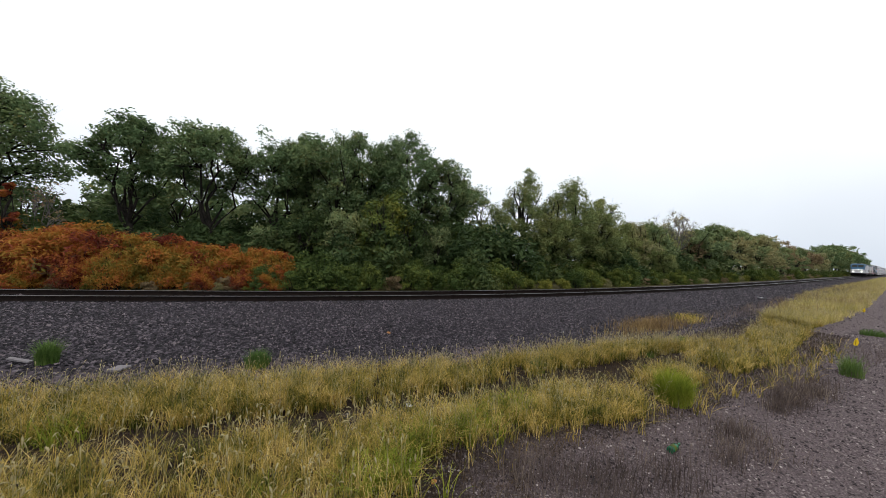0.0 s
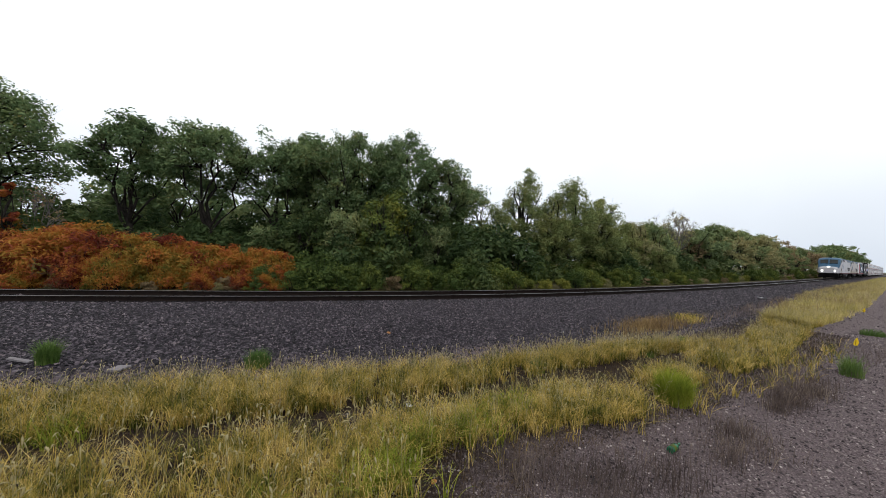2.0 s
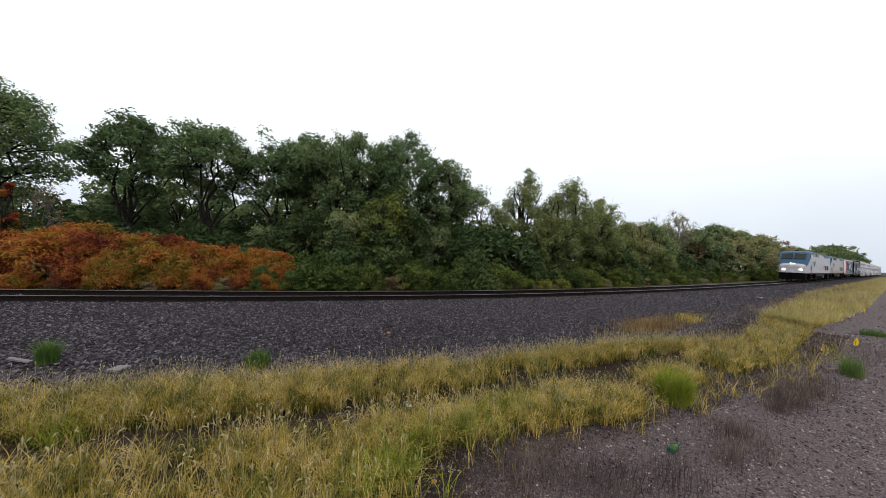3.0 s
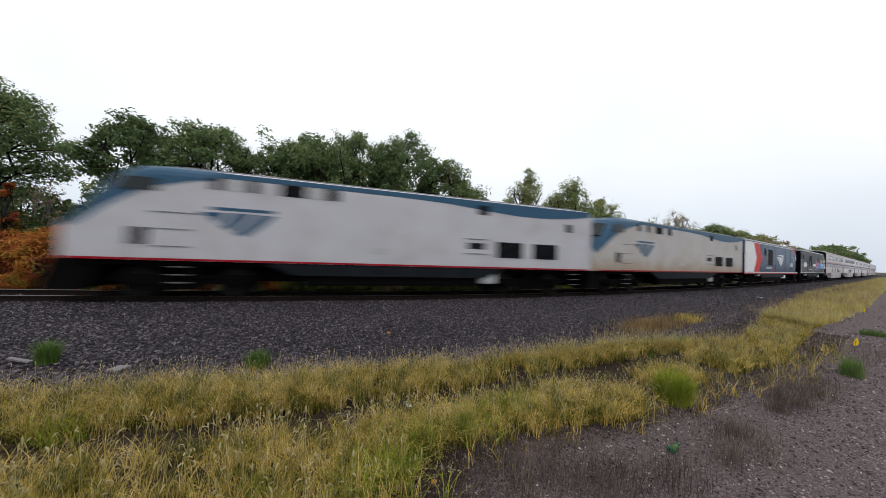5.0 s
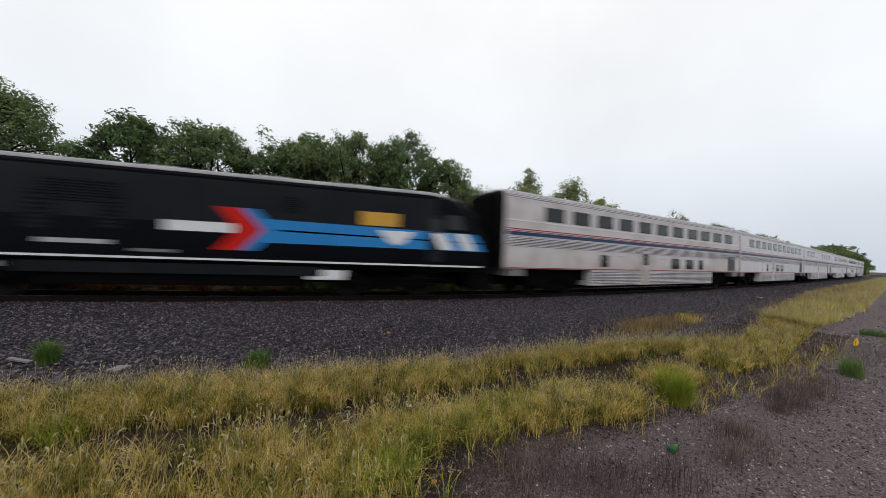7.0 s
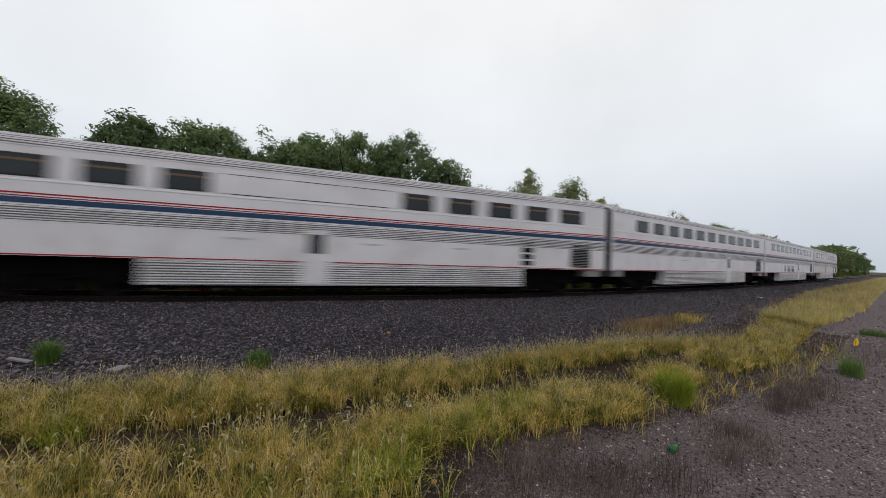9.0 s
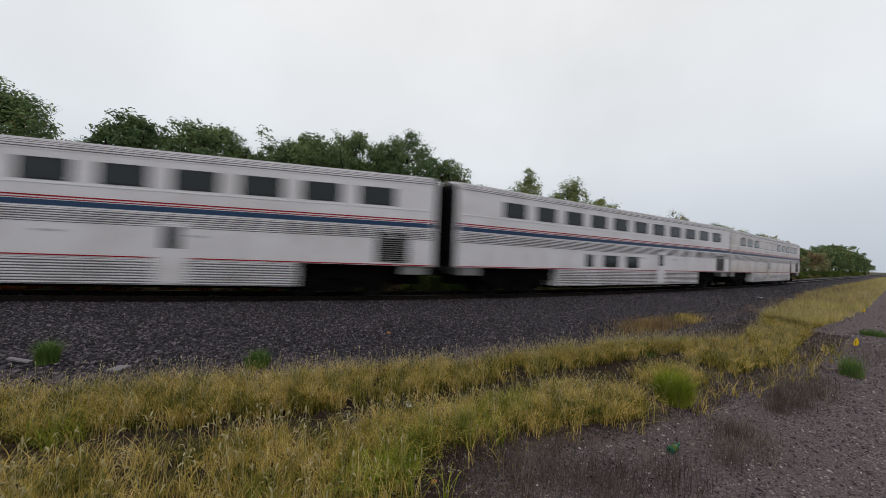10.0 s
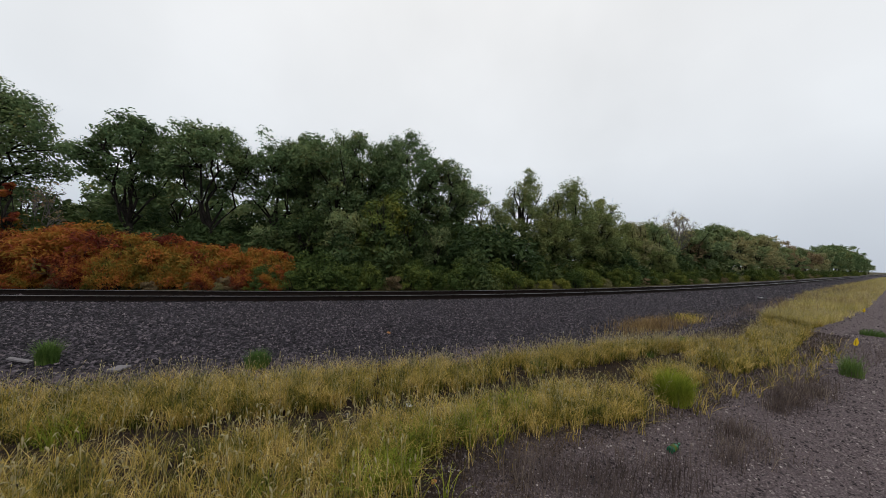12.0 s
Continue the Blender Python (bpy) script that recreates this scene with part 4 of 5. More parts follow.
    for x in (8.6, 13.2, 17.0):
        both("service_hatch", car, PALEGREY, rect(x, x + 0.7, 1.95, 2.02), hw, 0.012)
    for x in (6.9, 15.4, 19.0):
        both("panel_seam", car, PALEGREY, rect(x, x + 0.015, 1.27, 2.2), hw, 0.004)
    # gangway bellows, widened to put shade into the gap, and end doors
    for a, b in ((0.02, x0 + 0.04), (x1 - 0.04, 25.89)):
        plain("gangway", car, UNDER, a, b, -0.95, 0.95, 1.9, 4.6, 0.05, "black gangway bellows, widened as shade in the gap")
    coupler(car, -0.02, 0.5)
    coupler(car, 25.4, 25.93)
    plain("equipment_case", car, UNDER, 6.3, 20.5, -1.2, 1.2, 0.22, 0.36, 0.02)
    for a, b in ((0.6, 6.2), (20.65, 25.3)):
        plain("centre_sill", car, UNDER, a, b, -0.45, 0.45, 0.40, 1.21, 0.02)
    for x in (3.9, 22.0):
        bogie(car, x, 2.6, 0.46, 1.0)
    return car


# leading end of each vehicle behind the train's nose, its bogie centres, and the vehicle
TRAIN = [
    (0.0, 3.35, 17.1, diesel("passenger_diesel_locomotive", "silver diesel locomotive with blue cab cap, headlights lit", False)),
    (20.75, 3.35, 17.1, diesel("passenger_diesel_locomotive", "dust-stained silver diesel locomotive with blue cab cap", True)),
    (41.25, 4.3, 17.4, charger("modern_diesel_locomotive", "deep blue diesel locomotive with broad red chevron", False)),
    (63.75, 4.3, 17.4, charger("modern_diesel_locomotive", "black diesel locomotive with blue stripe and red arrow", True)),
    (85.64, 3.9, 22.0, coach("silver two-level coach with striped waist and lower windows", "wwwwwwwwwww", [(7.1, 7.7), (14.6, 15.6), (16.5, 17.5), (18.4, 19.0)], (11.0, 11.95), dusty=True)),
    (111.55, 3.9, 22.0, coach("silver two-level coach with row of dark windows", "wwwwwwwwwww", [(8.4, 8.9), (12.0, 13.2), (13.8, 14.9)], (10.3, 11.2))),
    (137.46, 3.9, 22.0, coach("silver two-level sleeping coach with blank window bays", "wwwbbbwwwww", [], (11.0, 11.95), True, True)),
    (163.37, 3.9, 22.0, coach("silver two-level coach with grimy lower panels", "wwwwwwwwwww", [], (16.3, 17.2))),
    (189.28, 3.9, 22.0, coach("silver two-level coach with three lower windows", "wwwwwwwwwww", [(8.4, 8.9), (9.9, 11.1), (12.0, 13.1)], (15.2, 16.1))),
    (215.19, 3.9, 22.0, coach("rearmost silver two-level sleeping coach with brown dust", "wwwbbbwwwww", [], (11.0, 11.95), True, True, True)),
]
SPEED, NOSE_AT = 35.305, 167.93


def vehicle_pose(t, lead, b1, b2):
    s = NOSE_AT + lead - SPEED * t
    p, q = on_line(s + b1), on_line(s + b2)
    u = (q - p) / np.hypot(*(q - p))
    o = p - u * b1
    return pose(float(o[0]), float(o[1]), RAIL_TOP + BODY_LIFT, 0, 0, math.degrees(math.atan2(u[1], u[0])))


# ---- plants ----
def leaf_quads(rng, centres, radii, flat, counts, size, slim=0.6, droop=0.0, tufts=9, open_up=1.0):
    """Small folded leaves in tufts over each clump's upper side, facing outwards and up. Returns verts and quads."""
    pts, ways = [], []
    for c, r, n in zip(centres, radii, counts):
        v = rng.normal(size=(tufts, 3))
        v /= np.linalg.norm(v, axis=1, keepdims=True)
        v[:, 2] = np.where(v[:, 2] < -0.7, -v[:, 2], v[:, 2])
        k = rng.randint(0, tufts, n)
        w = rng.normal(size=(n, 3))
        w /= np.linalg.norm(w, axis=1, keepdims=True)
        far = rng.uniform(0, 1, (n, 1)) ** 0.4 * np.where(rng.uniform(0, 1, (n, 1)) < 0.12, 1.35, 1.0)
        spread = rng.uniform(0.36, 0.58, tufts)[k][:, None] * open_up
        p = v[k] * r * rng.uniform(0.5, 0.85, tufts)[k][:, None] * [1, 1, flat] + w * far * r * spread * [1, 1, 0.85]
        pts.append(p + c)
        ways.append(0.35 * v[k] + 0.55 * w)
    p, out = np.concatenate(pts), np.concatenate(ways)
    n = len(p)
    face = out + rng.normal(size=(n, 3)) * 0.42 + [0, 0, 0.50]
    face /= np.linalg.norm(face, axis=1, keepdims=True) + 1e-6
    a = np.cross(face, rng.normal(size=(n, 3)))
    a /= np.linalg.norm(a, axis=1, keepdims=True) + 1e-6
    a[:, 2] -= droop * rng.uniform(0, 1, n)
    b = np.cross(face, a)
    s = rng.uniform(0.6, 1.25, (n, 1)) * size
    up = face * s * 0.18
    verts = np.stack([p - a * s, p - b * s * slim + up, p + a * s, p + b * s * slim + up], 1).reshape(-1, 3)
    return verts, np.arange(4 * n).reshape(-1, 4)


class Wood:
    """Tapered branches gathered into one mesh."""

    def __init__(self):
        self.v, self.f, self.n = [], [], 0

    def limb(self, pts, r0, r1, sides=6):
        pts = np.asarray(pts, float)
        k = len(pts)
        d = np.gradient(pts, axis=0)
        d /= np.linalg.norm(d, axis=1, keepdims=True) + 1e-9
        ref = np.where(np.abs(d[:, 2:3]) > 0.9, [[1.0, 0, 0]], [[0, 0, 1.0]])
        u = np.cross(d, ref)
        u /= np.linalg.norm(u, axis=1, keepdims=True) + 1e-9
        w = np.cross(d, u)
        a = np.arange(sides) * 2 * math.pi / sides
        r = np.linspace(r0, r1, k)[:, None, None]
        ring = pts[:, None, :] + r * (np.cos(a)[None, :, None] * u[:, None, :] + np.sin(a)[None, :, None] * w[:, None, :])
        self.v.append(ring.reshape(-1, 3))
        i = (np.arange(k - 1)[:, None] * sides + np.arange(sides)[None, :]).ravel()
        j = (np.arange(k - 1)[:, None] * sides + (np.arange(sides)[None, :] + 1) % sides).ravel()
        self.f.append(np.stack([i, j, j + sides, i + sides], -1) + self.n)
        self.n += k * sides

    def mesh(self, name, material):
        return quick_mesh(name, np.concatenate(self.v), np.concatenate(self.f), material, True)


def bent(rng, a, b, k=5, sag=0.1):
    a, b = np.asarray(a, float), np.asarray(b, float)
    t = np.linspace(0, 1, k)[:, None]
    p = a + (b - a) * t
    wob = rng.normal(size=(k, 3)) * np.linalg.norm(b - a) * sag * np.sin(math.pi * t)
    return p + wob


def tree(name, label, seed, height, radius, leaf, bark, lobes=64, per=460, size=0.12, fork=0.30, low=0.42, flat=0.7, lean=0.0, sparse=0.0, twigs=3, open_up=1.0, wander=0.1, stout=1.0, group="trees along the line"):
    """A broad tree: trunk, forking limbs and a crown of many leaf clumps with gaps."""
    rng = np.random.RandomState(seed)
    t = tagged(new(name), label, "tree", group)
    wood = Wood()
    top = np.array([lean * 0.4, 0, height * fork])
    wood.limb(bent(rng, (0, 0, -0.3), top, 5, 0.03), (0.024 * height + 0.03) * stout, 0.017 * height * stout, 8)
    limbs = []
    nl = 7
    for i in range(nl):
        a = 2 * math.pi * (i + rng.uniform(-0.3, 0.3)) / nl
        reach = radius * rng.uniform(0.35, 0.7)
        end = np.array([lean + reach * math.cos(a), reach * math.sin(a), height * rng.uniform(0.58, 0.86)])
        start = top * rng.uniform(0.75, 1.0)
        path = bent(rng, start, end, 6, 0.07)
        wood.limb(path, 0.011 * height * stout, 0.003 * height * stout, 6)
        limbs.append(path)
    lead = bent(rng, top, (lean, 0, height * 0.9), 6, 0.05)
    wood.limb(lead, 0.014 * height * stout, 0.003 * height * stout, 6)
    limbs.append(lead)
    stems = np.concatenate(limbs)
    centres, radii = [], []
    for i in range(lobes):
        v = rng.normal(size=3)
        v /= np.linalg.norm(v)
        v *= rng.uniform(0.5, 1.0)
        lr = radius * rng.uniform(0.16, 0.28)
        mid, half = height * (1 + low) / 2, height * (1 - low) / 2
        wide = radius * (1.0 if v[2] < 0.2 else 1.0 - 0.25 * v[2])
        c = np.array([lean + v[0] * (wide - lr * 0.6), v[1] * (wide - lr * 0.6), mid + v[2] * (half - lr * 0.55)])
        centres.append(c)
        radii.append(lr)
        near = stems[np.argmin(np.linalg.norm(stems - c + [0, 0, 0.8], axis=1))]
        wood.limb(bent(rng, near, c, 4, wander), 0.0042 * height, 0.010, 5)
        for _ in range(twigs):
            tip = c + rng.normal(size=3) * lr * 0.6
            wood.limb(bent(rng, near * 0.4 + c * 0.6, tip, 3, wander), 0.020, 0.006, 4)
    part("trunk", wood.mesh("trunk", bark), None, t, "dark bare trunk and limbs")
    counts = [max(8, int(per * (r / (0.235 * radius)) ** 2 * (1 - sparse * rng.uniform(0, 1)))) for r in radii]
    v, f = leaf_quads(rng, centres, radii, flat, counts, size, open_up=open_up)
    part("crown", quick_mesh("crown", v, f, leaf), None, t)
    return t


def shrub(name, label, seed, height, width, leaf, category="shrub", group="", clumps=16, per=230, size=0.10, flat=0.8, droop=0.2, slim=0.5, bark=BARK):
    """A many-stemmed bush with an uneven crown that reaches the ground."""
    rng = np.random.RandomState(seed)
    t = tagged(new(name), label, category, group)
    wood = Wood()
    centres, radii = [], []
    for i in range(clumps):
        a, q = rng.uniform(0, 2 * math.pi), math.sqrt(rng.uniform(0, 1))
        z = height * rng.uniform(0.18, 1.0) * (1 - 0.35 * q * q)
        lr = width * rng.uniform(0.16, 0.27)
        c = np.array([width * 0.42 * q * math.cos(a), width * 0.42 * q * math.sin(a), max(z - lr * 0.6, lr * 0.5)])
        centres.append(c)
        radii.append(lr)
        wood.limb(bent(rng, (c[0] * 0.35, c[1] * 0.35, -0.1), c, 4, 0.06), 0.022, 0.007, 5)
    part("stem", wood.mesh("stem", bark), None, t)
    v, f = leaf_quads(rng, centres, radii, flat, [per] * clumps, size, slim, droop)
    part("foliage", quick_mesh("foliage", v, f, leaf), None, t)
    return t


def placed(ob, x, y, turn=0.0, k=1.0, kz=1.0, copy=True):
    m = pose(x, y, float(ground_z(np.array(x), np.array(y))), 0, 0, turn) @ Matrix.Diagonal((k, k, k * kz, 1))
    if copy:
        return copy_thing(ob, m)
    ob.matrix_basis = m
    return ob


def make_trees():
    oak = "broad green oak in early autumn leaf among the wood's edge"
    rows = [(-24.5, 33.0, 14.6, 5.3, 11, 0.26), (-15.2, 31.3, 12.6, 3.9, 12, 0.42), (-9.6, 30.5, 13.0, 4.6, 13, 0.40), (-4.8, 32.0, 13.3, 4.6, 14, 0.36),
            (0.6, 28.5, 13.6, 5.0, 15, 0.26), (6.4, 28.0, 13.8, 4.9, 16, 0.32), (11.0, 28.6, 11.6, 4.4, 17, 0.38),
            (-2.0, 31.5, 13.3, 4.0, 18, 0.34), (3.6, 30.0, 13.9, 4.2, 19, 0.34)]
    for x, y, h, r, seed, low in rows:
        placed(tree("oak_tree", oak, seed, h, r, OAK, BARK, lobes=120 if low < 0.3 and h > 14 else 78, per=430, flat=0.8, low=low, sparse=0.85, open_up=0.95, stout=0.75), x, y, 0, copy=False)
    placed(tree("locust_tree", "slender light-green locust tree with feathery crown", 21, 11.3, 2.6, LOCUST, BARK, lobes=60, per=300, size=0.095, fork=0.5, low=0.15, sparse=0.6, flat=1.0, open_up=1.45), 18.0, 25.8, copy=False)
    placed(tree("locust_tree", "light-green locust tree with open feathery crown", 22, 10.3, 3.7, LOCUST, BARK, lobes=80, per=300, size=0.10, fork=0.4, low=0.05, sparse=0.5, flat=1.0, open_up=1.45), 22.4, 24.6, copy=False)
    placed(tree("locust_tree", "light-green locust tree with open feathery crown", 23, 9.7, 2.7, LOCUST, BARK, lobes=54, per=330, size=0.095, fork=0.4, low=0.06, sparse=0.6, flat=1.0, open_up=1.45), 27.6, 25.4, copy=False)
    placed(tree("young_tree", "thin young tree with sparse grey-green leaves", 24, 8.6, 2.0, LOCUST, BARK, lobes=30, per=160, size=0.095, fork=0.5, low=0.3, sparse=0.8), 15.0, 29.0, copy=False)
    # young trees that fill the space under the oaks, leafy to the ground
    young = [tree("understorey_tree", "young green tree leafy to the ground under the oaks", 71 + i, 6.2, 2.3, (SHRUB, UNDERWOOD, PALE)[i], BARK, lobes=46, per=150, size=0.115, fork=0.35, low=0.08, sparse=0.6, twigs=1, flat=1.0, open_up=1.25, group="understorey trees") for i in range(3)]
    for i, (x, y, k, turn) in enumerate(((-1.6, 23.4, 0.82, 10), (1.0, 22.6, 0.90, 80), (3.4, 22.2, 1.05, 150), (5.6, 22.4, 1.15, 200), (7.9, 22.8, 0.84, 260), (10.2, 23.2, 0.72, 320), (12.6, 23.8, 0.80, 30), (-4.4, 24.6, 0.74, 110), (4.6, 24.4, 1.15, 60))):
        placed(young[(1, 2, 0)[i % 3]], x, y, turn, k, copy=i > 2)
    # low trees receding along the line; haze is put into their pale leaf colours
    olive = tree("low_tree", "olive and ochre low tree in the receding wood", 31, 8.0, 3.6, OCHRE, BARK, lobes=36, per=90, size=0.18, low=0.06, twigs=0)
    green = tree("low_tree", "low tree in the receding wood, green paled as haze", 32, 8.0, 3.6, PALE, BARK, lobes=36, per=90, size=0.18, low=0.06, twigs=0)
    russet = tree("low_tree", "russet low tree in the receding wood", 33, 8.0, 3.4, RUSSET, BARK, lobes=34, per=90, size=0.18, low=0.06, twigs=0)
    dark = tree("low_tree", "dense dark green tree in the far wood", 34, 8.0, 3.6, OAK, BARK, lobes=36, per=90, size=0.19, low=0.06, twigs=0)
    bare = tree("bare_tree", "nearly leafless grey tree with fine twigs", 35, 9.2, 2.6, OCHRE, GREYBARK, lobes=60, per=14, size=0.1, low=0.30, wander=0.03, stout=0.55)
    rng = random.Random(8)
    fill = tree("locust_tree", "leafy light-green locust tree clothed to the ground", 25, 8.6, 3.0, LOCUST, BARK, lobes=56, per=200, size=0.10, low=0.04, flat=1.0, open_up=1.45)
    placed(fill, 20.6, 24.4, 0, 1.0, copy=False)
    placed(fill, 26.3, 24.6, 120, 0.98)
    placed(fill, 14.6, 25.6, 200, 0.86)
    placed(fill, 31.0, 25.6, 260, 0.82)
    placed(olive, 33.6, 26.6, 10, 0.94, copy=False)
    placed(bare, 46.0, 29.0, 40, 1.12, copy=False)
    placed(green, 38.8, 27.6, 80, 0.98, copy=False)
    placed(russet, 52.0, 31.0, 0, 1.05, copy=False)
    placed(dark, 84.5, 39.0, 0, 1.32, copy=False)
    placed(fill, 42.5, 29.2, 40, 0.90)
    placed(fill, 46.5, 31.2, 300, 0.95)
    placed(fill, 35.8, 27.6, 150, 0.85)
    placed(fill, 38.2, 25.4, 70, 0.52)
    placed(fill, 42.2, 27.9, 230, 0.56)
    placed(fill, 47.5, 31.6, 20, 0.7)
    placed(bare, 50.0, 31.5, 130, 1.05)
    placed(bare, 43.5, 30.5, 200, 0.90)
    s = 54.0
    for i in range(44):
        q = on_line(s, 8.5 + rng.uniform(-0.5, 2.5))
        kind = (olive, green, olive, green, russet, green)[rng.randrange(6)]
        k = np.interp(s, [50, 75, 95, 120, 160, 210, 260, 420], [1.12, 1.22, 1.36, 1.20, 1.16, 1.5, 1.7, 1.2]) * rng.uniform(0.9, 1.05)
        placed((dark, green)[i % 2] if s > 190 else kind, float(q[0]), float(q[1]), rng.uniform(0, 360), k)
        s += 3.2 + s * 0.030
    # a second, lower rank behind the first
    s = 10.0
    for i in range(34):
        q = on_line(s, 15 + rng.uniform(-1, 5))
        placed((green, olive, dark)[rng.randrange(3)], float(q[0]), float(q[1]), rng.uniform(0, 360), rng.uniform(0.62, 0.8) if s < 60 else rng.uniform(0.9, 1.05))
        s += 3.4 + max(0, s) * 0.03
    # woods behind the oaks
    for i in range(30):
        q = on_line(-62 + i * 2.5, 27 + rng.uniform(-3, 6))
        placed((dark, green, dark)[rng.randrange(3)], float(q[0]), float(q[1]), rng.uniform(0, 360), rng.uniform(0.84, 1.02))
    # the far side of the line, at the right, beyond the gravel
    for i in range(12):
        q = on_line(330 + i * 20, -14 - rng.uniform(0, 10) - i * 1.5)
        placed(green, float(q[0]), float(q[1]), rng.uniform(0, 360), rng.uniform(1.2, 1.6))


def make_shrubs():
    rng = random.Random(3)
    green = [shrub("shrub", "leafy green shrub at the wood's edge", 40 + i, 3.0, 2.8, SHRUB, group="green shrubs", clumps=30, per=105, size=0.115) for i in range(3)]
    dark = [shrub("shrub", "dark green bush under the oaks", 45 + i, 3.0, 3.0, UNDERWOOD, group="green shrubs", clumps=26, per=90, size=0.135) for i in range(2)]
    rust = shrub("shrub", "reddish-brown autumn shrub at the wood's edge", 48, 2.6, 2.2, RUSSET, group="green shrubs")
    sumac = [shrub("sumac_bush", "orange-red autumn sumac bush with drooping leaves", 50 + i, 2.6, 2.6, SUMAC, group="sumac bushes", clumps=38, per=140, size=0.095, flat=0.6, droop=0.35, slim=0.32) for i in range(3)]
    low = [shrub("shrub", "low yellow-green shrub along the foot of the bank", 56 + i, 2.2, 2.6, (OCHRE, LIMELEAF)[i], group="green shrubs", clumps=24, per=110, size=0.12) for i in range(2)]
    used = set()

    def put(ob, s, d, k, kz=1.0):
        q = on_line(s, d)
        placed(ob, float(q[0]), float(q[1]), rng.uniform(0, 360), k, kz, copy=ob in used)
        used.add(ob)
    # sumac bank
    for i in range(15):
        s = -19 + i * 1.08
        k = np.interp(s, [-19, -12, -8, -3.5], [1.10, 1.12, 0.96, 0.76])
        put(sumac[i % 3], s + rng.uniform(-0.3, 0.3), 6.3 + rng.uniform(-0.4, 0.5), k * rng.uniform(0.92, 1.05))
    for i in range(9):
        put(sumac[i % 3], -17 + i * 1.5, 8.2 + rng.uniform(-0.4, 0.5), np.interp(i, [0, 8], [1.28, 0.9]) * rng.uniform(0.92, 1.05))
    put(sumac[1], -22.5, 11.0, 1.9)
    # low yellow-green growth along the foot of the sumac
    for i in range(34):
        put((low[0], low[1], rust, sumac[1], dark[0])[(2, 2, 3, 1, 2, 3, 0)[i % 7]], -19.5 + i * 0.5 + rng.uniform(-0.3, 0.3), 4.9 + rng.uniform(-0.6, 0.5), rng.uniform(0.32, 0.66), rng.uniform(0.7, 1.25))
    # green edge, rising under the tall oaks
    s = -3.6
    i = 0
    while s < 64:
        k = np.interp(s, [-4, -1, 2, 8, 20, 40], [0.75, 0.95, 1.05, 1.0, 1.05, 0.95]) * rng.uniform(0.8, 1.15)
        put(((green[0], green[1], green[2], dark[0], low[1], rust, dark[1]) if s < 14 else (green[0], low[1], green[2], low[0], low[1], rust, green[1]))[rng.randrange(7)], s, 5.0 + rng.uniform(-0.5, 0.5), k * 0.8)
        put((green[1], dark[0], dark[1], green[2])[rng.randrange(4)], s + 0.6, 8.2 + rng.uniform(-0.7, 0.7), k * 1.25)
        s += 1.45 + max(s, 0) * 0.012
        i += 1
    s = 64.0
    while s < 330:
        put((green[0], rust, low[0], low[1], green[1])[rng.randrange(5)], s, 4.9 + rng.uniform(-0.4, 0.5), rng.uniform(0.9, 1.2))
        s += 2.4 + s * 0.018
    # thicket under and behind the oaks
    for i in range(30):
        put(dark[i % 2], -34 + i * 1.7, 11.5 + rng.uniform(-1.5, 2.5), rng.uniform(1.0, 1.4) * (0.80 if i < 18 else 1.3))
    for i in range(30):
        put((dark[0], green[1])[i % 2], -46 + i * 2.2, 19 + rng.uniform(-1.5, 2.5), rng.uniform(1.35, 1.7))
    placed(tree("autumn_sapling", "small sapling with bright orange-red leaves", 62, 5.8, 0.9, SUMAC, BARK, lobes=12, per=150, size=0.1, low=0.35), -18.6, 26.3, copy=False)
    # the thin bare sapling between the oaks
    placed(tree("bare_sapling", "thin bare sapling with fine twigs", 61, 6.2, 1.5, RUSSET, GREYBARK, lobes=26, per=10, size=0.08, low=0.3, wander=0.03, stout=0.4), -17.6, 27.5, copy=False)


make_trees()
make_shrubs()


# ---- grass, weeds and stones ----
def blades(name, label, category, pts, rng, height, width, lean, material, segs=3):
    """Arching blades rooted at pts; one object that nobody could count."""
    n = len(pts)
    h = height * rng.uniform(0.55, 1.15, n)
    a = rng.uniform(0, 2 * math.pi, n)
    ln = lean * rng.uniform(0.2, 1.3, n) * h
    face = a + math.pi / 2 + rng.uniform(-0.6, 0.6, n)
    rows = []
    for k in range(segs + 1):
        t = k / segs
        out = ln * t ** 2
        z = h * (t - 0.28 * lean * t ** 3)
        c = np.stack([pts[:, 0] + np.cos(a) * out, pts[:, 1] + np.sin(a) * out, pts[:, 2] + z], -1)
        w = width * (1 - t) ** 0.7 * 0.5 + 0.0006
        side = np.stack([np.cos(face), np.sin(face), np.zeros(n)], -1) * w
        rows += [c - side, c + side]
    verts = np.stack(rows, 1).reshape(-1, 3)
    k = 2 * (segs + 1)
    base = np.arange(n)[:, None] * k
    quad = np.concatenate([np.stack([base[:, 0] + 2 * s, base[:, 0] + 2 * s + 1, base[:, 0] + 2 * s + 3, base[:, 0] + 2 * s + 2], -1) for s in range(segs)])
    return tagged(new(name, quick_mesh(name, verts, quad, material, True)), label, category, kind="stuff")


def scatter(rng, n, s0, s1, d0, d1, keep=None, power=1.0):
    """Random roots on the ground in a strip along the line."""
    s = s0 + (s1 - s0) * rng.uniform(0, 1, n) ** power
    d = rng.uniform(0, 1, n)
    lo, hi = (np.interp(s, *d0) if isinstance(d0, tuple) else d0), (np.interp(s, *d1) if isinstance(d1, tuple) else d1)
    p = on_line(s, lo + (hi - lo) * d)
    x, y = p
    ok = np.ones(n, bool) if keep is None else keep(x, y, s, lo + (hi - lo) * d)
    x, y = x[ok], y[ok]
    return np.stack([x, y, ground_z(x, y) - 0.01], -1)


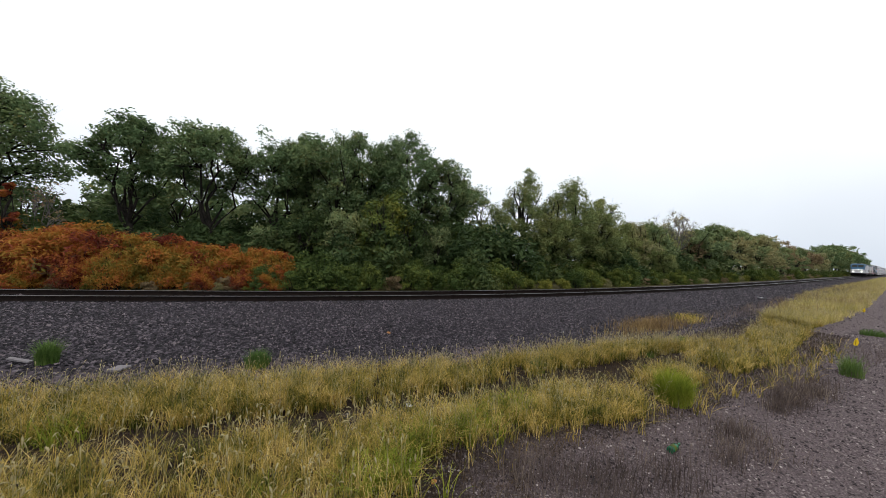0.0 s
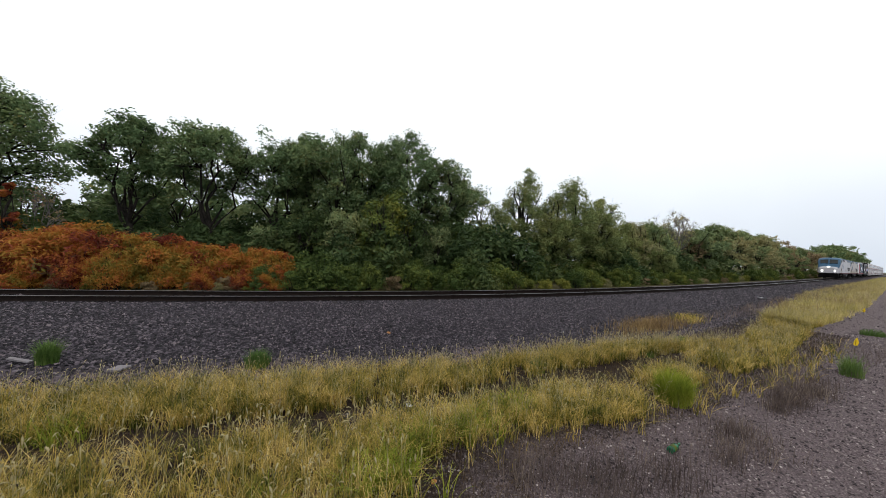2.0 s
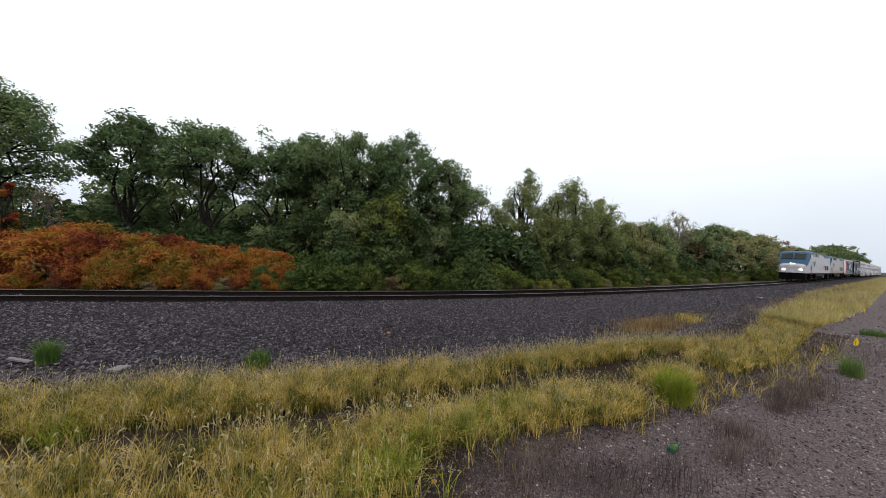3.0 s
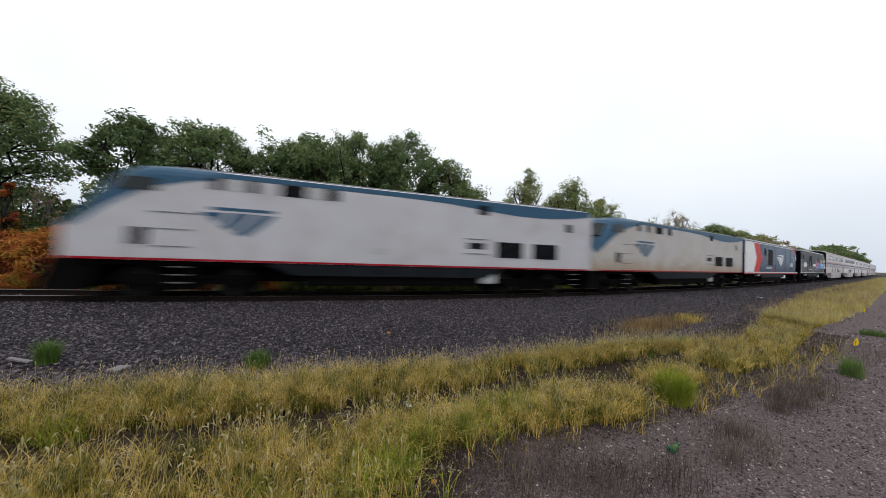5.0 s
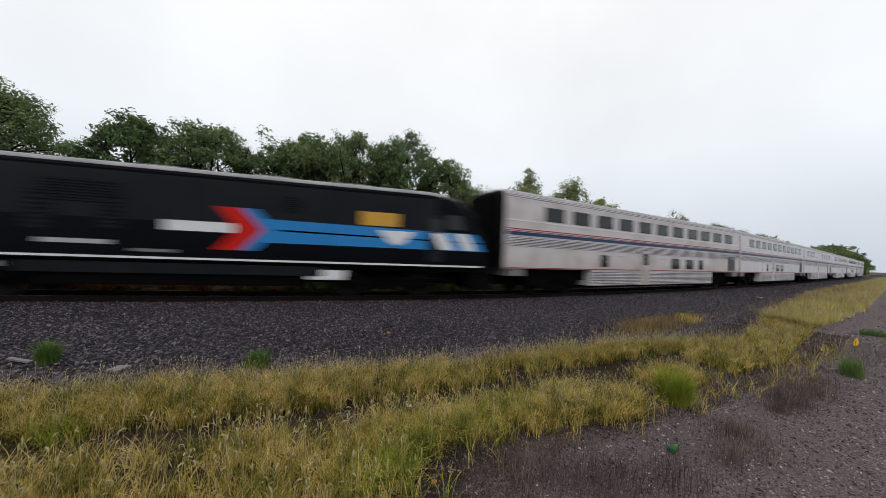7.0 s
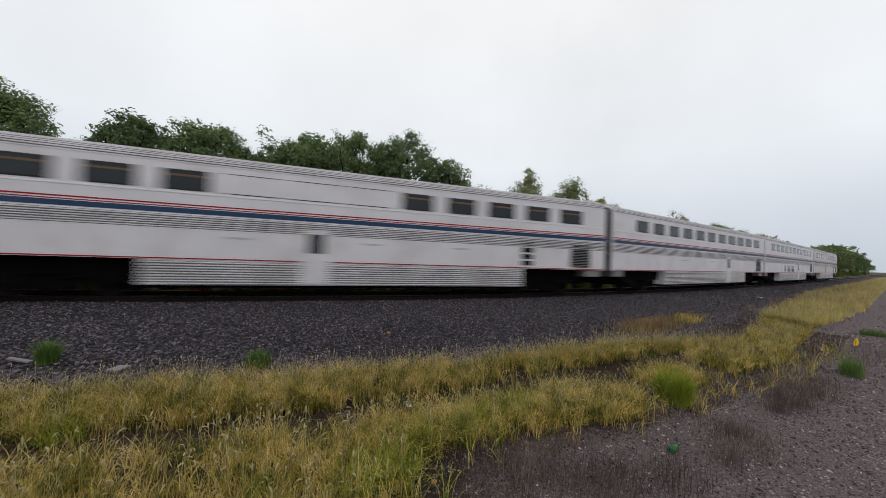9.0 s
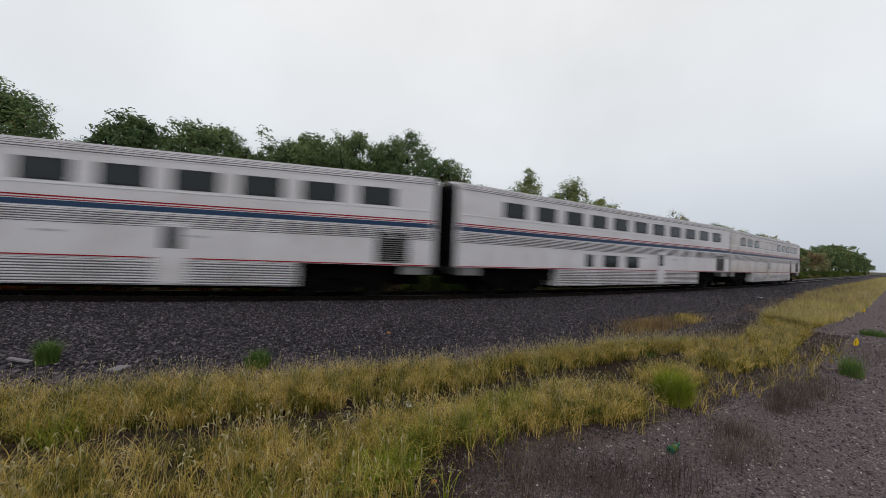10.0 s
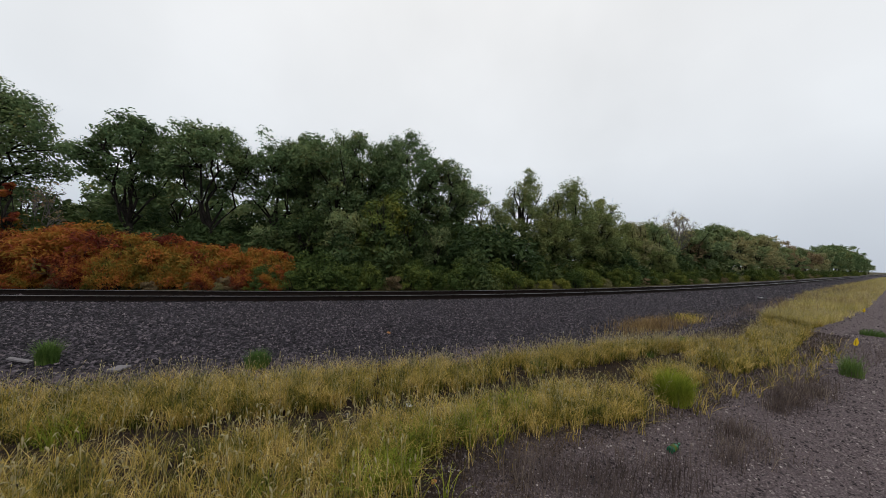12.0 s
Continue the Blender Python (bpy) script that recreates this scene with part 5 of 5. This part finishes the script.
def tufted(rng, pts, each, spread):
    """Gathers roots into tufts."""
    p = np.repeat(pts, each, axis=0)
    a, q = rng.uniform(0, 2 * math.pi, len(p)), np.abs(rng.normal(0, spread, len(p)))
    p[:, 0] += q * np.cos(a)
    p[:, 1] += q * np.sin(a)
    return p


def make_grass():
    rng = np.random.RandomState(77)
    clump = lambda x, y: lumps(x, y, 3.1, 9) + 0.6 * lumps(x, y, 8.0, 10)
    upper = ([-20, 6.6, 7.8, 8.6, 10, 12.4, 16.4, 20.2, 35.5, 63, 200], [-8.3, -8.25, -8.65, -8.85, -8.7, -8.2, -7.2, -6.5, -4.8, -4.2, -4.0])
    low = ([-20, 0.5, 1.2, 4, 7, 8.5], [-9.32, -9.32, -9.3, -8.95, -8.8, -8.9])
    pts = tufted(rng, scatter(rng, 5600, -12, 8.6, low, upper, lambda x, y, s, d: rng.uniform(-1.0, 0.7, len(x)) < clump(x, y)), 13, 0.035)
    blades("tall_grass", "tall yellow-green foxtail grass strip beside the ballast", "grass", pts, rng, 0.36, 0.0065, 0.85, GRASS)
    far = scatter(rng, 36000, 14.5, 200, ([14.5, 19.5, 38, 90, 200], [-8.75, -8.74, -8.0, -7.0, -6.7]), upper, lambda x, y, s, d: rng.uniform(-0.6, 0.6, len(x)) < clump(x * 0.7, y * 0.7), 2.2)
    blades("tall_grass", "yellowed grass verge running away along the line", "grass", far, rng, 0.50, 0.012, 0.7, STRAW, 2)
    rough = scatter(rng, 5200, 14.5, 90, ([14.5, 19.5, 38, 90], [-8.9, -8.8, -8.0, -7.0]), upper, lambda x, y, s, d: lumps(x, y, 1.1, 41) > 0.12, 1.8)
    blades("dead_stalks", "tall reddish-tan weeds standing in the grass verge", "dead stalks", rough, rng, 0.66, 0.010, 0.35, TAN, 2)
    # the nearer strip, past the bare wheel rut
    mid = tufted(rng, scatter(rng, 3600, 0.8, 16, ([0, 1.5, 3, 3.8, 4.5, 5.8, 7.7, 8, 10.2, 15, 16], [-10.9, -10.5, -10.55, -10.6, -10.15, -10.1, -10.0, -10.15, -9.6, -8.75, -8.75]), ([0, 4, 6, 7.5, 9, 10, 12.4, 16], [-9.75, -9.62, -9.42, -9.0, -8.85, -8.7, -8.2, -7.2]), lambda x, y, s, d: rng.uniform(-0.5, 0.7, len(x)) < clump(x, y)), 13, 0.06)
    mid = np.concatenate([mid, tufted(rng, scatter(rng, 130, 1.5, 13, ([1.5, 8, 13], [-11.0, -10.7, -9.9]), ([1.5, 8, 13], [-10.1, -9.8, -9.0]), lambda x, y, s, d: lumps(x, y, 5.0, 14) > -0.1), 9, 0.05)])
    blades("tall_grass", "clumps of yellow-green grass along the gravel", "grass", mid, rng, 0.34, 0.007, 0.9, GRASS)
    near = tufted(rng, scatter(rng, 9000, -7, 1.9, -13.4, -9.82, lambda x, y, s, d: (x < 0.85 + 0.25 * lumps(x, y, 3, 3) - 0.25 * np.clip(-10.6 - d, 0, 3)) & (y > 0.8) & (rng.uniform(-1.0, 0.7, len(x)) < clump(x, y))), 13, 0.04)
    blades("tall_grass", "dense yellow-green foxtail grass in the foreground", "grass", near, rng, 0.33, 0.0052, 0.85, GRASS, 3)
    lush = tufted(rng, scatter(rng, 240, -6, 1.6, -12.6, -9.8, lambda x, y, s, d: (x < 1.0) & (y > 0.9) & (lumps(x, y, 2.2, 31) > 0.0)), 12, 0.04)
    for cx, cy, r, n in ((0.93, 3.05, 0.13, 22), (0.62, 2.68, 0.10, 12), (1.65, 3.15, 0.18, 26), (0.30, 2.62, 0.10, 12), (2.3, 3.4, 0.16, 18), (-2.6, 4.2, 0.10, 8)):
        patch = np.stack([rng.normal(cx, r, n), rng.normal(cy, r * 0.7, n), np.zeros(n)], -1)
        patch[:, 2] = ground_z(patch[:, 0], patch[:, 1]) - 0.01
        lush = np.concatenate([lush, tufted(rng, patch, 12, 0.04)])
    blades("tall_grass", "patches of fresh green grass in the foreground", "grass", lush, rng, 0.34, 0.0085, 0.8, LIME, 4)
    # seed heads that nod on thin stalks: short ones in the far strip, long pale ones nearby
    heads = np.concatenate([near[rng.choice(len(near), 3200, replace=False)], pts[rng.choice(len(pts), 4200, replace=False)], mid[rng.choice(len(mid), 1900, replace=False)], far[rng.choice(len(far), 2600, replace=False)]])
    big = np.concatenate([np.full(3200, 1.0), np.full(4200, 0.66), np.full(1900, 0.8), np.full(2600, 1.2)])
    n = len(heads)
    h, a, nod = rng.uniform(0.26, 0.50, n), rng.uniform(0, 2 * math.pi, n), rng.uniform(0.1, 1.0, n) ** 1.5
    u = np.stack([np.cos(a), np.sin(a), np.zeros(n)], -1)
    side, upz = np.stack([-u[:, 1], u[:, 0], np.zeros(n)], -1), np.array([0, 0, 1.0])
    reach = (h * rng.uniform(0.08, 0.35, n))[:, None]
    long = (rng.uniform(0.045, 0.085, n) * big)[:, None]
    fat = (rng.uniform(0.0055, 0.0095, n) * big)[:, None]
    neck = heads + u * reach + upz * h[:, None]
    bend = lambda q: neck + long * (u * (0.25 + 0.55 * nod[:, None]) * q + upz * (q * (1 - 0.35 * nod[:, None]) - 0.95 * nod[:, None] * q * q))
    ring = [(heads, 0.0012), (heads + u * reach * 0.3 + upz * h[:, None] * 0.6, 0.0012), (neck, 0.0014), (bend(0.12), fat * 0.8), (bend(0.5), fat), (bend(0.85), fat * 0.7), (bend(1.0), 0.001)]
    rows = []
    for c, r in ring:
        for j in range(4):
            b = math.pi * j / 2
            rows.append(c + r * (math.cos(b) * side + math.sin(b) * (0.7 * u + 0.7 * upz)))
    v = np.stack(rows, 1).reshape(-1, 3)
    k = 4 * len(ring)
    f = np.concatenate([np.arange(n)[:, None] * k + np.array([i * 4 + j, i * 4 + (j + 1) % 4, i * 4 + 4 + (j + 1) % 4, i * 4 + 4 + j])[None, :] for i in range(len(ring) - 1) for j in range(4)])
    tagged(new("seed_heads", quick_mesh("seed_heads", v, f, SEED, True)), "pale nodding foxtail seed heads above the grass", "seed heads", kind="stuff")
    # a tan patch and fresh tufts at the ballast's edge
    tan = np.stack([rng.normal(9.6, 1.0, 1500), rng.normal(6.75, 0.28, 1500), np.zeros(1500)], -1)
    tan[:, 1] += (tan[:, 0] - 9.6) * 0.2
    tan[:, 2] = ground_z(tan[:, 0], tan[:, 1])
    blades("dead_stalks", "dense tan dry weeds on the ballast's edge", "dead stalks", tan, rng, 0.34, 0.010, 0.5, TAN, 2)
    fresh = np.stack([rng.normal(12.1, 0.30, 500), rng.normal(7.2, 0.18, 500), np.zeros(500)], -1)
    fresh[:, 2] = ground_z(fresh[:, 0], fresh[:, 1])
    blades("tall_grass", "small yellow-green tuft at the ballast's edge", "grass", fresh, rng, 0.38, 0.012, 0.7, GRASS, 2)
    # dry stalks over the gravel
    dry = scatter(rng, 1800, 0.8, 13, ([1, 3, 6, 13], [-12.0, -12.0, -11.2, -10.6]), ([1, 3, 6, 13], [-10.9, -10.8, -10.4, -9.9]), lambda x, y, s, d: rng.uniform(-0.5, 0.7, len(x)) < lumps(x, y, 4.0, 21))
    blades("dead_stalks", "thin dry grey-brown stalks standing in the gravel", "dead stalks", dry, rng, 0.26, 0.005, 0.5, STALK, 2)
    clumps = [np.stack([rng.normal(x, r, n), rng.normal(y, r * 0.8, n), np.zeros(n)], -1) for x, y, r, n in ((1.62, 2.41, 0.22, 230), (1.94, 2.34, 0.25, 260), (2.34, 2.08, 0.22, 240), (3.11, 1.94, 0.22, 200), (4.52, 2.05, 0.25, 260), (7.40, 2.56, 0.16, 420), (6.60, 2.50, 0.13, 460), (6.10, 2.42, 0.10, 200), (7.1, 2.80, 0.2, 260), (8.2, 3.0, 0.3, 260), (2.64, 2.02, 0.25, 160), (4.72, 2.22, 0.10, 130), (3.95, 1.95, 0.12, 110))]
    clumps = np.concatenate(clumps)
    clumps[:, 2] = ground_z(clumps[:, 0], clumps[:, 1]) - 0.01
    blades("dead_stalks", "clumps of dry grey-brown stalks on the bare gravel", "dead stalks", clumps, rng, 0.27, 0.0045, 0.55, STALK, 3)
    # dead litter of the rut; its dark colour also paints shade between tufts
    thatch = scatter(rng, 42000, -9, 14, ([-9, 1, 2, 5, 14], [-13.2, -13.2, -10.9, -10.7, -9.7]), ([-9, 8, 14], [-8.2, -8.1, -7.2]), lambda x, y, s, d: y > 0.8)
    blades("dead_thatch", "flattened dark thatch, doubling as shade between the grass tufts", "dead grass", thatch, rng, 0.11, 0.007, 1.5, THATCH, 2)
    dry = scatter(rng, 5200, 9, 60, ([9, 12, 30, 60], [-7.4, -7.2, -6.0, -5.4]), ([9, 12, 30, 60], [-6.6, -6.2, -4.8, -4.4]), lambda x, y, s, d: rng.uniform(-0.7, 0.6, len(x)) < lumps(x, y, 1.4, 22))
    blades("dead_stalks", "tan dry weeds at the ballast's edge", "dead stalks", dry, rng, 0.35, 0.010, 0.5, STALK, 2)


def weed(label, seed, x, y, height, width, n=900, material=WEED):
    """A soft dome of fine stems, tallest in the middle."""
    rng = np.random.RandomState(seed)
    a, q = rng.uniform(0, 2 * math.pi, n), np.sqrt(rng.uniform(0, 1, n))
    pts = np.stack([q * np.cos(a) * width * 0.36, q * np.sin(a) * width * 0.36, np.zeros(n) - 0.01], -1)
    ob = blades("weed", label, "weed", pts, rng, height * np.sqrt(1.05 - 0.7 * q * q), 0.0055, 0.45, material, 3)
    del ob["kind"]
    tagged(ob, group="green weeds")
    ob.matrix_basis = pose(x, y, float(ground_z(np.array(x), np.array(y))))


def rocks(name, label, pts, rng, size, material):
    """Angular stones lying on the ground, joined."""
    n = len(pts)
    octa = np.array([(1, 0, 0), (0, 1, 0), (-1, 0, 0), (0, -1, 0), (0, 0, 1), (0, 0, -1)], float)
    s = size * np.clip(rng.lognormal(0, 0.35, (n, 1, 1)), 0.4, 1.9)
    v = (octa[None] * rng.uniform(0.6, 1.0, (n, 6, 1)) + rng.uniform(-0.35, 0.35, (n, 6, 3))) * s * np.array([1, 0.85, 0.75]) * 0.6
    a = rng.uniform(0, 2 * math.pi, n)
    tilt = rng.uniform(-0.5, 0.5, n)
    ca, sa, ct, st = np.cos(a)[:, None], np.sin(a)[:, None], np.cos(tilt)[:, None], np.sin(tilt)[:, None]
    x, z = v[..., 0] * ct - v[..., 2] * st, v[..., 0] * st + v[..., 2] * ct
    v = np.stack([x * ca - v[..., 1] * sa, x * sa + v[..., 1] * ca, z], -1) + pts[:, None, :] + np.array([0, 0, 0.012])
    tri = np.array([(0, 1, 4), (1, 2, 4), (2, 3, 4), (3, 0, 4), (1, 0, 5), (2, 1, 5), (3, 2, 5), (0, 3, 5)])
    f = (tri[None] + (np.arange(n) * 6)[:, None, None]).reshape(-1, 3)
    tagged(new(name, quick_mesh(name, v.reshape(-1, 3), f, material)), label, "stones", kind="stuff")


def make_stones():
    rng = np.random.RandomState(5)
    rocks("ballast_stones", "dark grey crushed-stone ballast on the track bed", scatter(rng, 90000, -13, 18, -7.9, -0.85, None), rng, 0.048, STONE)
    rocks("ballast_stones", "dark grey crushed-stone ballast further along the line", scatter(rng, 24000, 18, 110, -6.0, -0.85, None, 1.7), rng, 0.070, STONE)
    rocks("ballast_stones", "dark ballast between and beyond the rails", scatter(rng, 6000, -16, 40, -0.6, 2.6, None), rng, 0.06, STONE)
    rocks("gravel", "loose pale and grey gravel on bare soil", scatter(rng, 42000, 0.5, 16, -13.2, -9.4, lambda x, y, s, d: y > 0.7, 1.3), rng, 0.021, PEBBLE)
    rocks("gravel", "scattered pale pebbles on bare soil", scatter(rng, 1500, 0.5, 14, -13.0, -10.0, lambda x, y, s, d: y > 0.7), rng, 0.036, PEBBLE)
    rocks("gravel", "coarse gravel along the verge", scatter(rng, 5000, 14, 90, -14.0, -8.6, None, 1.6), rng, 0.05, PEBBLE)


make_grass()
make_stones()


# ---- small things ----
def make_small_things():
    weed("bright green feathery weed clump in the grass", 1, 4.85, 3.05, 0.50, 0.62, 3600, LIME)
    weed("green weed clump beside the gravel", 2, 9.6, 2.80, 0.46, 0.42, 500)
    weed("green feathery weed at the ballast edge", 3, -4.3, 6.95, 0.42, 0.34, 1300)
    weed("green feathery weed at the ballast edge", 4, -1.1, 6.0, 0.33, 0.5, 1300)
    weed("low green weed in the gravel verge", 5, 16.6, 4.4, 0.25, 0.8, 700)
    weed("low green weed in the grass", 6, 3.6, 4.6, 0.28, 0.4, 600)
    weed("low green weed in the wheel rut", 7, 8.7, 5.25, 0.20, 0.7, 600)
    weed("low green weed in the wheel rut", 8, 6.6, 4.75, 0.18, 0.5, 500)
    weed("low green weed in the wheel rut", 9, -2.6, 4.6, 0.16, 0.5, 500)

    def marker_flag(x, y, h):
        flag = tagged(new("marker_flag"), "small yellow marker flag on a thin wire", "flag", "marker flags")
        part("wire", cyl(bmesh.new(), (0, 0, h / 2 - 0.03), 0.003, h + 0.06, "Z", 6), RAILSIDE, flag)
        bm = bmesh.new()
        slab(bm, [(0.0, h - 0.15), (0.035, h - 0.13), (0.055, h - 0.06), (0.02, h + 0.06), (0.005, h + 0.05), (-0.025, h - 0.04), (-0.032, h - 0.12)], 0, 0.004)
        part("banner", bm, YELLOW, flag, "yellow plastic")
        flag.matrix_basis = pose(x, y, float(ground_z(np.array(x), np.array(y))), 0, 4, -60)
    marker_flag(12.3, 3.55, 0.36)
    marker_flag(23.0, 6.4, 0.34)

    bottle = tagged(new("bottle"), "green glass bottle lying on the gravel", "bottle")
    bm = bmesh.new()
    prof = [(0.0, 0.030), (0.005, 0.034), (0.13, 0.034), (0.155, 0.026), (0.175, 0.015), (0.225, 0.0135), (0.23, 0.014)]
    loft(bm, [[(x, r * math.cos(2 * math.pi * i / 16), r * math.sin(2 * math.pi * i / 16)) for i in range(16)] for x, r in prof])
    part("glass_body", bm, BOTTLEGLASS, bottle, "dark green glass", True)
    bm = bmesh.new()
    loft(bm, [[(x, 0.0347 * math.cos(2 * math.pi * i / 16), 0.0347 * math.sin(2 * math.pi * i / 16)) for i in range(16)] for x in (0.04, 0.10)])
    part("paper_label", bm, SHRUB, bottle, "worn green label", True)
    bottle.matrix_basis = pose(3.50, 2.22, float(ground_z(np.array(3.5), np.array(2.22))) + 0.036, 0, 0, 12)

    def board(x, y, length, width, turn, lift):
        bm = bmesh.new()
        box(bm, -length / 2, length / 2, -width / 2, width / 2, 0, 0.03, 0.004)
        ob = tagged(new("board", bpy.data.meshes.new("board")), "weathered grey wooden board lying on ballast", "board", "loose boards")
        bm.to_mesh(ob.data)
        bm.free()
        ob.data.materials.append(PLANK)
        ob.matrix_basis = pose(x, y, float(ground_z(np.array(x), np.array(y))) + lift, 6, 4, turn)
    for i in range(3):
        board(-3.08 + 0.02 * i, 6.20 + 0.075 * i, 0.17, 0.06, 5, 0.03)
    board(-4.72, 7.10, 0.42, 0.06, -25, 0.03)

    def scrap(name, label, category, x, y, size, material, lift=0.03, seed=0):
        rng = np.random.RandomState(seed)
        bm = bmesh.new()
        n = 9
        ring = [(size * (0.35 + 0.15 * rng.uniform()) * math.cos(2 * math.pi * i / n), size * (0.28 + 0.12 * rng.uniform()) * math.sin(2 * math.pi * i / n), 0.3 * size * rng.uniform(0, 0.5)) for i in range(n)]
        loft(bm, [ring, [(px, py, pz + 0.004) for px, py, pz in ring]])
        ob = tagged(new(name, bpy.data.meshes.new(name)), label, category)
        bm.to_mesh(ob.data)
        bm.free()
        ob.data.materials.append(material)
        ob.matrix_basis = pose(x, y, float(ground_z(np.array(x), np.array(y))) + lift, 8, -6, seed * 40)
    scrap("fallen_leaf", "curled orange fallen leaf on bare soil", "leaf", 0.94, 2.55, 0.075, DRYLEAF, 0.02, 1)
    scrap("fallen_leaf", "large tan fallen leaf on the ballast", "leaf", 1.44, 7.6, 0.16, DRYLEAF, 0.05, 2)
    scrap("litter", "crumpled white paper scrap in the grass", "litter", 1.0, 3.7, 0.12, PAPER, 0.16, 3)
    scrap("litter", "white plastic scrap on the ballast", "litter", 25.6, 11.0, 0.6, PAPER, 0.06, 4)
    scrap("litter", "small white scrap beside the rails", "litter", 6.1, 6.75, 0.13, PAPER, 0.05, 5)


make_small_things()


# ---- the passing train, at an almost even pace ----
PACE_T = [0, 4.7, 5.0, 5.3, 5.6, 6.0, 6.5, 7.0, 9.0, 10.0, 11.0, 12.0]
PACE_D = [0, 0, -0.020, 0.0, 0.008, 0.024, -0.018, -0.008, -0.010, -0.005, 0.006, 0.008]


def motions():
    for lead, b1, b2, ob in TRAIN:
        walk(ob, [(i / 10, vehicle_pose(i / 10 + float(np.interp(i / 10, PACE_T, PACE_D)), lead, b1, b2)) for i in range(121)])


motions()
